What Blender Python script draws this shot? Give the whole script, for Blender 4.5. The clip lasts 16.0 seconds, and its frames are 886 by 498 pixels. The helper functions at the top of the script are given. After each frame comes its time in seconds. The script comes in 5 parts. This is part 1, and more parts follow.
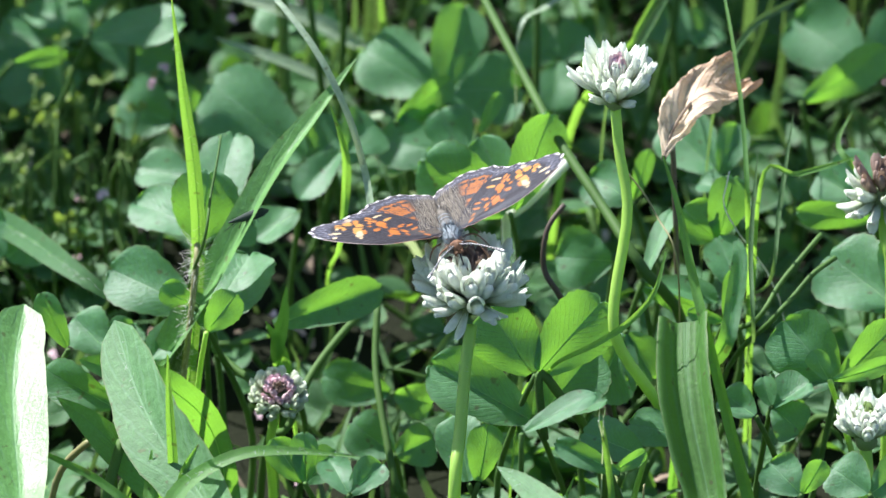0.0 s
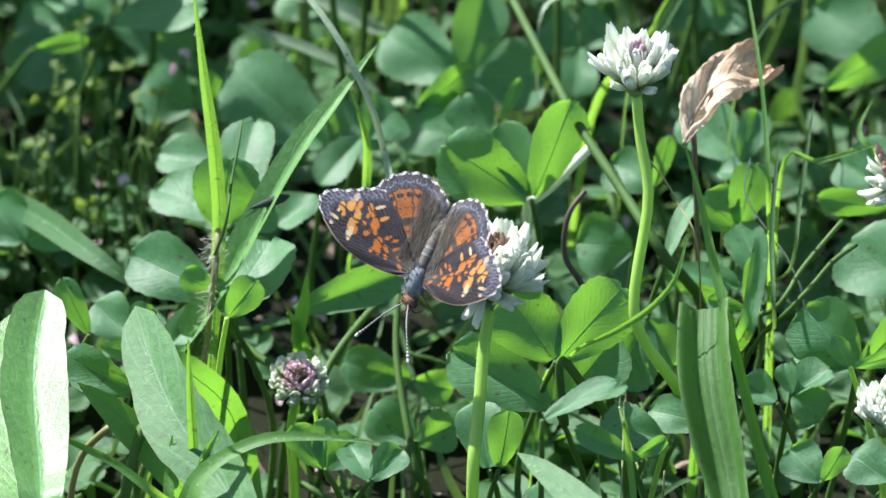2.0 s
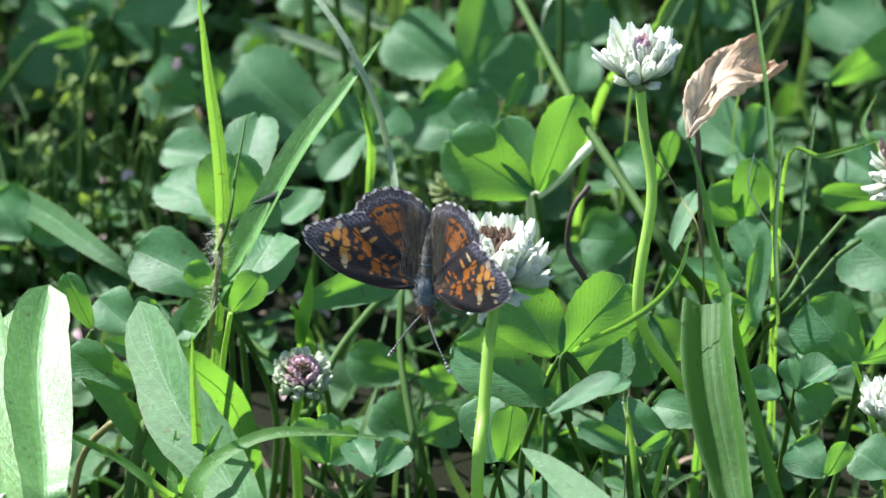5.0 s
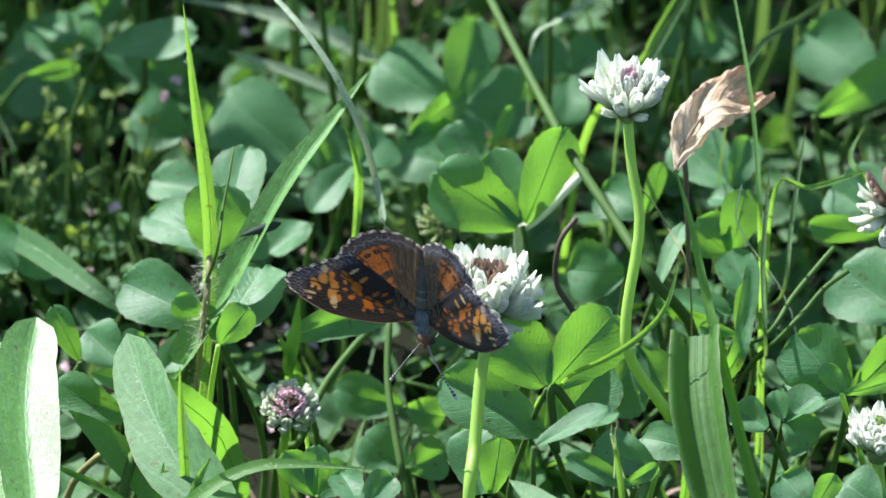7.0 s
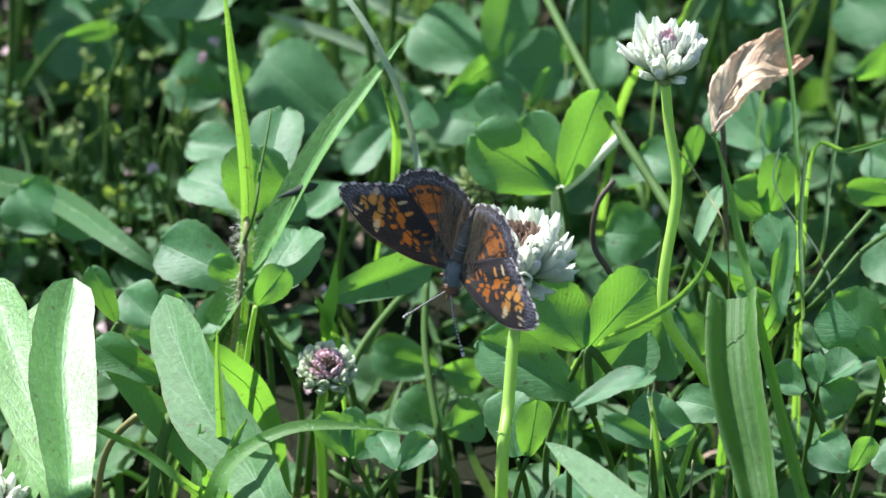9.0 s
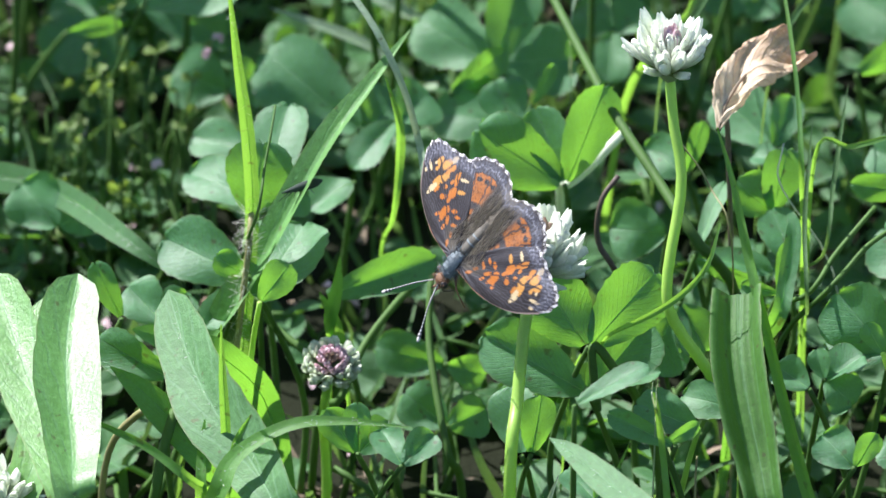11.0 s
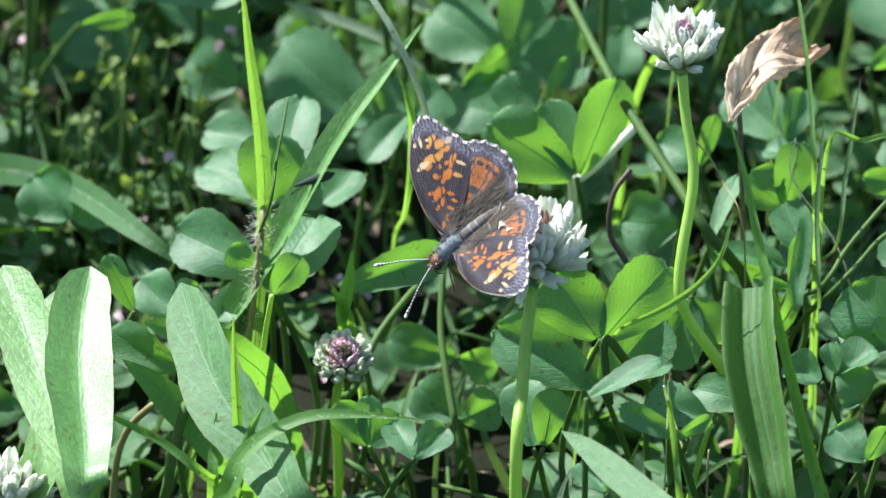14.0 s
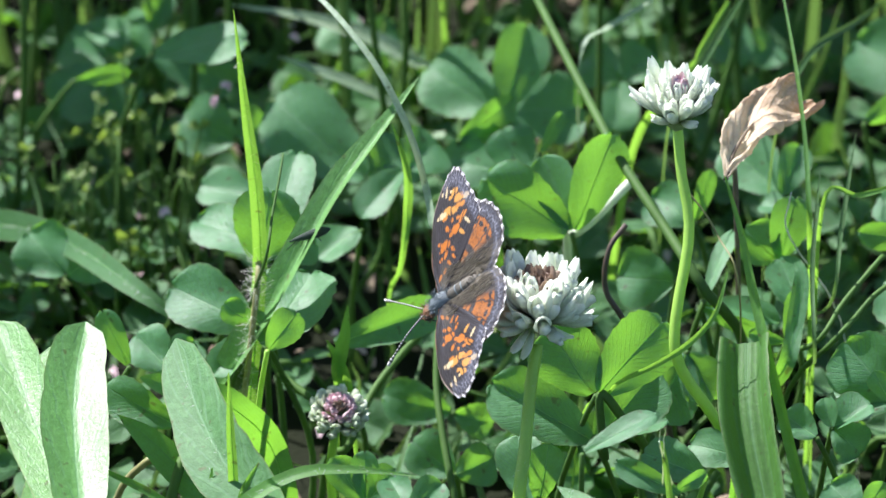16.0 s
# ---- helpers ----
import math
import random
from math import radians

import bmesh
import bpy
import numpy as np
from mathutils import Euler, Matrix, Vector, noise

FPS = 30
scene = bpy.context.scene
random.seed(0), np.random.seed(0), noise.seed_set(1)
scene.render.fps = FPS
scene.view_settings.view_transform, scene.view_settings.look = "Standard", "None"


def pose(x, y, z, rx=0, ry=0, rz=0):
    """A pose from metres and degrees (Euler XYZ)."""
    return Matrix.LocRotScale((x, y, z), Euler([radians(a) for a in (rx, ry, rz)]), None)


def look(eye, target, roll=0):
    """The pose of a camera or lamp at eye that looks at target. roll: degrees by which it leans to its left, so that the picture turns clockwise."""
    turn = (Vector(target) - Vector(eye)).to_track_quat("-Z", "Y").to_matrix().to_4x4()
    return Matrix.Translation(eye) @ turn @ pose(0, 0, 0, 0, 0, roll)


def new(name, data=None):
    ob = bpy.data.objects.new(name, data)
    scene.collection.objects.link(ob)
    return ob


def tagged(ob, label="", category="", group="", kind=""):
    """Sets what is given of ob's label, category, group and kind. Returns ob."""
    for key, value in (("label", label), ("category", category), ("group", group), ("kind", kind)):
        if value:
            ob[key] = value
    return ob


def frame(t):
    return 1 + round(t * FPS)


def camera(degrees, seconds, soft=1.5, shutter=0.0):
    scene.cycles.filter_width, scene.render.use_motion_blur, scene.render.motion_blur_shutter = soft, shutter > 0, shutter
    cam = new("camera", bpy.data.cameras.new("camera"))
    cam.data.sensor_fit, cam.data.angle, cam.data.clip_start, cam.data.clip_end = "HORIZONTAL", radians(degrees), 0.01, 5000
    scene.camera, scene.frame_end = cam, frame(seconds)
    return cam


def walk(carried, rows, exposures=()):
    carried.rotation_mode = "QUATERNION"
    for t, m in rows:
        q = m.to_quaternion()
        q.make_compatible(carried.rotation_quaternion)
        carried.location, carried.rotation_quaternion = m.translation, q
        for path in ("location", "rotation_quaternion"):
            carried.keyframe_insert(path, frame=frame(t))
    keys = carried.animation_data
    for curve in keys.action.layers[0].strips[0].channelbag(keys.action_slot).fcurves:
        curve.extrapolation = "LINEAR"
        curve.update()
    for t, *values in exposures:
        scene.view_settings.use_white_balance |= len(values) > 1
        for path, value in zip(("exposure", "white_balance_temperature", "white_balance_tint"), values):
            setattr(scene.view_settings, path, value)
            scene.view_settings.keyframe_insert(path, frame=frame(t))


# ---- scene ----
# A crescent butterfly on a white clover head in a lawn. Lengths below are in millimetres unless said otherwise.
MM = 0.001
DIP = radians(30)
RIGHT = Vector((1.0, 0.0, 0.0))
UPWARD = Vector((0.0, math.sin(DIP), math.cos(DIP)))
AHEAD = Vector((0.0, math.cos(DIP), -math.sin(DIP)))
FOCUS = Vector((0.0, 0.0, 65.0))
EYE = FOCUS - 900.0 * AHEAD


def aim(t, right, up):
    """The camera at its tripod, turned to a point that far to the right of and above the focus."""
    return t, look(EYE * MM, (FOCUS + right * RIGHT + up * UPWARD) * MM)


cam = camera(7.374, 16.0, soft=1.5, shutter=0.3)
cam.data.dof.use_dof = True
cam.data.dof.focus_distance = 0.9
cam.data.dof.aperture_fstop = 40.0
walk(cam, [
    aim(0, 1.59, -1.74), aim(0.5, 1.03, -1.74), aim(1, -1.69, -2.30), aim(1.5, -1.92, -4.79),
    aim(2, -1.13, -3.55), aim(2.5, -1.01, -3.66), aim(3, -0.00, -5.02), aim(3.2, -0.96, -5.14),
    aim(5.3, -1.92, -3.62), aim(5.5, -2.83, -3.06), aim(6, 0.68, -3.51), aim(6.5, -1.69, -1.69),
    aim(7, -0.00, 0.00), aim(7.5, -2.04, -0.67), aim(8, -4.65, -2.49), aim(8.5, -5.66, -5.66),
    aim(8.7, -4.85, -4.99), aim(11, -5.44, -5.55), aim(11.5, -3.74, -7.25), aim(12, -6.45, -6.01),
    aim(12.5, -4.76, -5.55), aim(13, -5.78, -5.78), aim(13.5, -5.21, -7.92), aim(14, -7.02, -6.45),
    aim(14.5, -6.00, -4.64), aim(15, -7.48, -2.49), aim(15.5, -8.15, 0.00), aim(16, -6.46, 0.79),
], exposures=[(0, 1.46, 5900, 18), (16, 1.46, 5900, 18)])

# ---- light ----
SUN_FROM = Vector((-0.50, 0.40, 0.77)).normalized()
world = bpy.data.worlds.new("world")
scene.world = world
world.use_nodes = True
sky = world.node_tree.nodes.new("ShaderNodeTexSky")
sky.sky_type = "NISHITA"
sky.sun_disc = False
sky.sun_elevation = math.asin(SUN_FROM.z)
sky.sun_rotation = math.atan2(SUN_FROM.x, SUN_FROM.y)
background = world.node_tree.nodes["Background"]
background.inputs["Strength"].default_value = 0.074
world.node_tree.links.new(sky.outputs[0], background.inputs["Color"])
sun_data = bpy.data.lights.new("sun", "SUN")
sun_data.energy = 5.0
sun_data.angle = radians(0.53)
sun_data.color = (1.0, 0.95, 0.86)
sun = new("sun", sun_data)
sun.matrix_world = look(SUN_FROM * 2.0, (0, 0, 0))


# ---- materials ----
def shader(name):
    m = bpy.data.materials.new(name)
    m.use_nodes = True
    nt = m.node_tree
    bsdf = nt.nodes["Principled BSDF"]
    return m, nt, bsdf, nt.nodes["Material Output"]


def math_node(nt, op, a, b=None, clamp=False):
    n = nt.nodes.new("ShaderNodeMath")
    n.operation = op
    n.use_clamp = clamp
    for i, v in enumerate((a, b)):
        if v is None:
            continue
        if isinstance(v, (int, float)):
            n.inputs[i].default_value = v
        else:
            nt.links.new(v, n.inputs[i])
    return n.outputs[0]


def blend(nt, fac, a, b, how="MIX"):
    n = nt.nodes.new("ShaderNodeMix")
    n.data_type = "RGBA"
    n.blend_type = how
    for i, v in ((0, fac), (6, a), (7, b)):
        if isinstance(v, (int, float)):
            n.inputs[i].default_value = v
        elif isinstance(v, tuple):
            n.inputs[i].default_value = (*v, 1.0)
        else:
            nt.links.new(v, n.inputs[i])
    return n.outputs[2]


def noise_node(nt, scale, detail=3.0, rough=0.55):
    """Noise over real millimetres: scale is waves per millimetre."""
    geo = nt.nodes.new("ShaderNodeNewGeometry")
    n = nt.nodes.new("ShaderNodeTexNoise")
    n.inputs["Scale"].default_value = scale * 1000.0
    n.inputs["Detail"].default_value = detail
    n.inputs["Roughness"].default_value = rough
    nt.links.new(geo.outputs["Position"], n.inputs["Vector"])
    return n.outputs["Fac"]


def ramp(nt, fac, lo, hi):
    n = nt.nodes.new("ShaderNodeMapRange")
    n.inputs["From Min"].default_value, n.inputs["From Max"].default_value = lo, hi
    n.clamp = True
    nt.links.new(fac, n.inputs["Value"])
    return n.outputs["Result"]


def bump(nt, bsdf, height, strength, distance):
    b = nt.nodes.new("ShaderNodeBump")
    b.inputs["Strength"].default_value = strength
    b.inputs["Distance"].default_value = distance * MM
    nt.links.new(height, b.inputs["Height"])
    nt.links.new(b.outputs[0], bsdf.inputs["Normal"])
    return b.outputs[0]


def leaf_material(name, dark, light, through_colour, share, gloss, veins=1.0, vein_count=13.0, steep=0.75, quilt=0.0, islands=False):
    """A thin green leaf: matt bloom above, yellow-green light through it; midrib, forked side veins and fine net along its UV."""
    m, nt, bsdf, out = shader(name)
    uv = nt.nodes.new("ShaderNodeUVMap")
    sep = nt.nodes.new("ShaderNodeSeparateXYZ")
    nt.links.new(uv.outputs[0], sep.inputs[0])
    across = math_node(nt, "ABSOLUTE", math_node(nt, "SUBTRACT", sep.outputs[0], 0.5))
    rib = ramp(nt, across, 0.030, 0.004)
    lane = math_node(nt, "SUBTRACT", sep.outputs[1], math_node(nt, "MULTIPLY", math_node(nt, "POWER", across, 0.85), steep))
    lane = math_node(nt, "ADD", lane, math_node(nt, "MULTIPLY", noise_node(nt, 0.30, 2.0), 0.07))
    wave = math_node(nt, "SINE", math_node(nt, "MULTIPLY", lane, vein_count * 6.283))
    fork = math_node(nt, "SINE", math_node(nt, "MULTIPLY", lane, vein_count * 2.37 * 6.283))
    gate = ramp(nt, noise_node(nt, 0.5, 2.0), 0.25, 0.55)
    side = math_node(nt, "MULTIPLY", ramp(nt, wave, 0.72, 0.98), gate)
    twigs = math_node(nt, "MULTIPLY", ramp(nt, fork, 0.75, 1.0), math_node(nt, "MULTIPLY", ramp(nt, across, 0.12, 0.32), 0.5))
    side = math_node(nt, "MAXIMUM", side, twigs)
    vein = math_node(nt, "MAXIMUM", rib, math_node(nt, "MULTIPLY", side, 0.7))
    if islands:
        rand = nt.nodes.new("ShaderNodeNewGeometry").outputs["Random Per Island"]
    else:
        rand = nt.nodes.new("ShaderNodeObjectInfo").outputs["Random"]
    coarse = noise_node(nt, 0.22, 3.0, 0.6)
    fine = noise_node(nt, 3.2, 4.0, 0.65)
    grain = noise_node(nt, 1.1, 3.0, 0.6)
    tone = math_node(nt, "ADD", math_node(nt, "MULTIPLY", ramp(nt, coarse, 0.3, 0.7), 0.45), math_node(nt, "MULTIPLY", rand, 0.55))
    base = blend(nt, tone, dark, light)
    base = blend(nt, math_node(nt, "MULTIPLY", ramp(nt, fine, 0.40, 0.72), 0.5), base, tuple(c * 1.6 for c in light))
    base = blend(nt, math_node(nt, "MULTIPLY", ramp(nt, grain, 0.62, 0.40), 0.45), base, tuple(c * 0.62 for c in dark))
    base = blend(nt, math_node(nt, "MULTIPLY", vein, 0.6 * veins), base, (0.17, 0.33, 0.16))
    base = blend(nt, math_node(nt, "MULTIPLY", ramp(nt, across, 0.468, 0.497), 0.35), base, (0.20, 0.14, 0.07))
    spots = ramp(nt, noise_node(nt, 0.75, 1.0), 0.69, 0.76)
    base = blend(nt, math_node(nt, "MULTIPLY", spots, 0.6), base, (0.10, 0.10, 0.035))
    nt.links.new(base, bsdf.inputs["Base Color"])
    rough = math_node(nt, "ADD", math_node(nt, "MULTIPLY", fine, 0.30), gloss)
    nt.links.new(rough, bsdf.inputs["Roughness"])
    bsdf.inputs["Specular IOR Level"].default_value = 0.38
    relief = math_node(nt, "ADD", math_node(nt, "MULTIPLY", vein, -0.9 * veins), math_node(nt, "MULTIPLY", fine, 1.2))
    relief = math_node(nt, "ADD", relief, math_node(nt, "MULTIPLY", grain, 1.5))
    if quilt:
        geo = nt.nodes.new("ShaderNodeNewGeometry")
        cells = nt.nodes.new("ShaderNodeTexVoronoi")
        cells.feature = "DISTANCE_TO_EDGE"
        cells.inputs["Scale"].default_value = 1700.0
        nt.links.new(geo.outputs["Position"], cells.inputs["Vector"])
        relief = math_node(nt, "ADD", relief, math_node(nt, "MULTIPLY", ramp(nt, cells.outputs["Distance"], 0.0, 0.25), quilt))
    normal = bump(nt, bsdf, relief, 0.38, 0.12)
    trans = nt.nodes.new("ShaderNodeBsdfTranslucent")
    glow = blend(nt, math_node(nt, "MULTIPLY", math_node(nt, "MAXIMUM", side, rib), 0.6 * min(1.0, veins)), through_colour, tuple(c * 0.42 for c in through_colour))
    glow = blend(nt, math_node(nt, "MULTIPLY", ramp(nt, grain, 0.35, 0.7), 0.35), glow, tuple(c * 0.7 for c in through_colour))
    glow = blend(nt, math_node(nt, "MULTIPLY", spots, 0.6), glow, (0.12, 0.12, 0.02))
    nt.links.new(glow, trans.inputs["Color"])
    nt.links.new(normal, trans.inputs["Normal"])
    mix = nt.nodes.new("ShaderNodeMixShader")
    mix.inputs[0].default_value = share
    nt.links.new(bsdf.outputs[0], mix.inputs[1])
    nt.links.new(trans.outputs[0], mix.inputs[2])
    nt.links.new(mix.outputs[0], out.inputs["Surface"])
    return m


def plain_material(name, a, b, rough, scale=1.0, share=0.0, through_colour=(0.5, 0.5, 0.5), spec=0.4, relief=0.05):
    """Two tones mottled at two scales, with a share of light let through."""
    m, nt, bsdf, out = shader(name)
    coarse, fine = noise_node(nt, 0.25 * scale, 2.0), noise_node(nt, 2.5 * scale, 4.0)
    rand = nt.nodes.new("ShaderNodeObjectInfo").outputs["Random"]
    tone = math_node(nt, "ADD", math_node(nt, "MULTIPLY", ramp(nt, coarse, 0.3, 0.7), 0.4), math_node(nt, "MULTIPLY", ramp(nt, fine, 0.3, 0.7), 0.35))
    tone = math_node(nt, "ADD", tone, math_node(nt, "MULTIPLY", rand, 0.25), True)
    nt.links.new(blend(nt, tone, a, b), bsdf.inputs["Base Color"])
    bsdf.inputs["Roughness"].default_value = rough
    bsdf.inputs["Specular IOR Level"].default_value = spec
    bump(nt, bsdf, fine, 0.5, relief)
    if share:
        trans = nt.nodes.new("ShaderNodeBsdfTranslucent")
        trans.inputs["Color"].default_value = (*through_colour, 1)
        mix = nt.nodes.new("ShaderNodeMixShader")
        mix.inputs[0].default_value = share
        nt.links.new(bsdf.outputs[0], mix.inputs[1])
        nt.links.new(trans.outputs[0], mix.inputs[2])
        nt.links.new(mix.outputs[0], out.inputs["Surface"])
    return m


def painted_material(name, rough, share, spec=0.5, sheen=0.0, through_gain=1.0):
    """Colour from the mesh's own pattern, as on scales and ringed antennae."""
    m, nt, bsdf, out = shader(name)
    attr = nt.nodes.new("ShaderNodeAttribute")
    attr.attribute_name = "pattern"
    fine = noise_node(nt, 5.0, 3.0)
    colour = blend(nt, math_node(nt, "MULTIPLY", ramp(nt, fine, 0.4, 0.8), 0.22), attr.outputs["Color"], (0.07, 0.062, 0.06))
    nt.links.new(colour, bsdf.inputs["Base Color"])
    bsdf.inputs["Roughness"].default_value = rough
    bsdf.inputs["Specular IOR Level"].default_value = spec
    bsdf.inputs["Sheen Weight"].default_value = sheen
    bsdf.inputs["Sheen Roughness"].default_value = 0.4
    bsdf.inputs["Sheen Tint"].default_value = (0.72, 0.80, 1.0, 1)
    bsdf.inputs["Specular Tint"].default_value = (0.70, 0.82, 1.0, 1)
    normal = bump(nt, bsdf, fine, 0.5, 0.05)
    trans = nt.nodes.new("ShaderNodeBsdfTranslucent")
    nt.links.new(blend(nt, 1.0, colour, (through_gain, through_gain * 0.75, through_gain * 0.5), "MULTIPLY"), trans.inputs["Color"])
    mix = nt.nodes.new("ShaderNodeMixShader")
    mix.inputs[0].default_value = share
    nt.links.new(bsdf.outputs[0], mix.inputs[1])
    nt.links.new(trans.outputs[0], mix.inputs[2])
    nt.links.new(mix.outputs[0], out.inputs["Surface"])
    return m


def petal_material(name):
    """A white clover petal, greenish cream towards its claw."""
    m, nt, bsdf, out = shader(name)
    place = nt.nodes.new("ShaderNodeTexCoord")
    sep = nt.nodes.new("ShaderNodeSeparateXYZ")
    nt.links.new(place.outputs["Object"], sep.inputs[0])
    rand = nt.nodes.new("ShaderNodeObjectInfo").outputs["Random"]
    fine = noise_node(nt, 2.2, 4.0)
    white = blend(nt, math_node(nt, "ADD", math_node(nt, "MULTIPLY", rand, 0.5), math_node(nt, "MULTIPLY", ramp(nt, fine, 0.3, 0.7), 0.5)), (0.66, 0.73, 0.56), (0.88, 0.90, 0.82))
    # Green-yellow claw; the gradient also paints in the green light of shaded florets.
    claw = ramp(nt, math_node(nt, "ADD", sep.outputs[2], math_node(nt, "MULTIPLY", fine, 0.0012)), 0.0038, 0.0012)
    colour = blend(nt, math_node(nt, "MULTIPLY", claw, 0.75), white, (0.40, 0.50, 0.24))
    nt.links.new(colour, bsdf.inputs["Base Color"])
    bsdf.inputs["Roughness"].default_value = 0.5
    bsdf.inputs["Specular IOR Level"].default_value = 0.3
    normal = bump(nt, bsdf, fine, 0.5, 0.07)
    trans = nt.nodes.new("ShaderNodeBsdfTranslucent")
    nt.links.new(colour, trans.inputs["Color"])
    nt.links.new(normal, trans.inputs["Normal"])
    mix = nt.nodes.new("ShaderNodeMixShader")
    mix.inputs[0].default_value = 0.45
    nt.links.new(bsdf.outputs[0], mix.inputs[1])
    nt.links.new(trans.outputs[0], mix.inputs[2])
    nt.links.new(mix.outputs[0], out.inputs["Surface"])
    return m


def withered_material(name):
    """A dead leaf: sunlit cream at its stalk end, tan to shadow brown at the broad end, both painted in; ribbed by
    slanting side veins.
    """
    m, nt, bsdf, out = shader(name)
    uv = nt.nodes.new("ShaderNodeUVMap")
    sep = nt.nodes.new("ShaderNodeSeparateXYZ")
    nt.links.new(uv.outputs[0], sep.inputs[0])
    across = math_node(nt, "ABSOLUTE", math_node(nt, "SUBTRACT", sep.outputs[0], 0.5))
    lane = math_node(nt, "SUBTRACT", sep.outputs[1], math_node(nt, "MULTIPLY", across, 0.7))
    lane = math_node(nt, "ADD", lane, math_node(nt, "MULTIPLY", noise_node(nt, 0.25, 2.0), 0.10))
    streak = ramp(nt, math_node(nt, "SINE", math_node(nt, "MULTIPLY", lane, 62.0)), 0.1, 0.95)
    coarse, fine = noise_node(nt, 0.28, 3.0), noise_node(nt, 2.4, 4.0)
    # Tan deepens along the leaf; the lit stalk end and shadowed broad end are painted.
    broad_end_shade = ramp(nt, math_node(nt, "ADD", sep.outputs[1], math_node(nt, "MULTIPLY", coarse, 0.5)), 0.55, 1.25)
    base = blend(nt, broad_end_shade, (0.88, 0.73, 0.50), (0.50, 0.32, 0.18))
    base = blend(nt, math_node(nt, "MULTIPLY", streak, 0.30), base, (0.40, 0.27, 0.16))
    base = blend(nt, math_node(nt, "MULTIPLY", ramp(nt, fine, 0.45, 0.75), 0.4), base, (0.88, 0.78, 0.62))
    base = blend(nt, math_node(nt, "MULTIPLY", ramp(nt, coarse, 0.60, 0.72), 0.5), base, (0.24, 0.14, 0.08))
    nt.links.new(base, bsdf.inputs["Base Color"])
    bsdf.inputs["Roughness"].default_value = 0.55
    bsdf.inputs["Specular IOR Level"].default_value = 0.3
    relief = math_node(nt, "ADD", math_node(nt, "MULTIPLY", streak, 1.6), math_node(nt, "ADD", fine, math_node(nt, "MULTIPLY", coarse, 2.0)))
    normal = bump(nt, bsdf, relief, 0.5, 0.16)
    trans = nt.nodes.new("ShaderNodeBsdfTranslucent")
    nt.links.new(base, trans.inputs["Color"])
    nt.links.new(normal, trans.inputs["Normal"])
    mix = nt.nodes.new("ShaderNodeMixShader")
    mix.inputs[0].default_value = 0.40
    nt.links.new(bsdf.outputs[0], mix.inputs[1])
    nt.links.new(trans.outputs[0], mix.inputs[2])
    nt.links.new(mix.outputs[0], out.inputs["Surface"])
    return m


CLOVER = leaf_material("clover_green", (0.052, 0.155, 0.072), (0.102, 0.250, 0.105), (0.27, 0.62, 0.04), 0.42, 0.30, 1.0, 13.0)
# Two darker copies of CLOVER: canopy shade is put into their green.
CLOVER_SHADE_ISLANDS = leaf_material("clover_green_shade_islands", (0.030, 0.098, 0.034), (0.060, 0.160, 0.048), (0.22, 0.50, 0.03), 0.36, 0.48, islands=True)
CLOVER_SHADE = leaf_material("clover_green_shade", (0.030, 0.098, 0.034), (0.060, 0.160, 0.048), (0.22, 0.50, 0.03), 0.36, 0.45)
GRASS = leaf_material("grass_green", (0.060, 0.175, 0.035), (0.110, 0.250, 0.050), (0.36, 0.70, 0.06), 0.45, 0.36, 0.5, 1.2, 7.0)
# Darker copy of GRASS: shade is put into its colour and through-light.
GRASS_SHADE = leaf_material("grass_green_shade", (0.035, 0.100, 0.026), (0.075, 0.160, 0.042), (0.19, 0.34, 0.06), 0.32, 0.42, 0.4, 1.2, 7.0, islands=True)
BROAD = leaf_material("broad_leaf_green", (0.095, 0.230, 0.065), (0.155, 0.320, 0.095), (0.30, 0.55, 0.06), 0.30, 0.24, 0.7, 7.0, 0.5, 0.16)
DOWNY = leaf_material("downy_leaf_green", (0.052, 0.150, 0.048), (0.100, 0.230, 0.080), (0.26, 0.50, 0.06), 0.30, 0.46, 0.9, 7.0, 0.5, 0.16)
SPROUT = leaf_material("sprout_green", (0.09, 0.16, 0.03), (0.17, 0.25, 0.05), (0.34, 0.50, 0.06), 0.45, 0.40, 0.4, 6.0, islands=True)
RIBBED = leaf_material("ribbed_leaf", (0.036, 0.110, 0.018), (0.072, 0.180, 0.032), (0.30, 0.60, 0.05), 0.36, 0.46, 0.6, 0.55, 7.0)
STRAW_GREEN = leaf_material("pale_grass", (0.24, 0.34, 0.22), (0.34, 0.43, 0.28), (0.5, 0.62, 0.25), 0.3, 0.25, 0.4, 1.2, 7.0)
STALK = plain_material("stalk_green", (0.26, 0.46, 0.07), (0.38, 0.58, 0.11), 0.40, 1.0, 0.30, (0.6, 0.9, 0.12), 0.5, 0.04)
# Darker copy of STALK, with the shade among the leaves put into its colour.
STALK_SHADE = plain_material("stalk_shade", (0.04, 0.09, 0.02), (0.08, 0.16, 0.035), 0.6, 1.0, 0.15, (0.3, 0.5, 0.06), 0.18, 0.04)
STALK_TAN = plain_material("stalk_tan", (0.20, 0.19, 0.08), (0.30, 0.30, 0.12), 0.5, 1.0, 0.15, (0.4, 0.45, 0.15))
# Whitish stalk green: the sun's glint is put into the base colour.
GLINT_STALK = plain_material("glint_stalk", (0.50, 0.58, 0.42), (0.66, 0.72, 0.56), 0.35, 1.0, 0.25, (0.6, 0.75, 0.4), 0.5, 0.04)
RIB = plain_material("pale_rib", (0.14, 0.28, 0.09), (0.22, 0.38, 0.13), 0.45, 1.0, 0.75, (0.6, 0.95, 0.2))
STALK_RED = plain_material("stalk_brown", (0.05, 0.036, 0.024), (0.10, 0.075, 0.05), 0.6, 1.0, 0.0, relief=0.05)
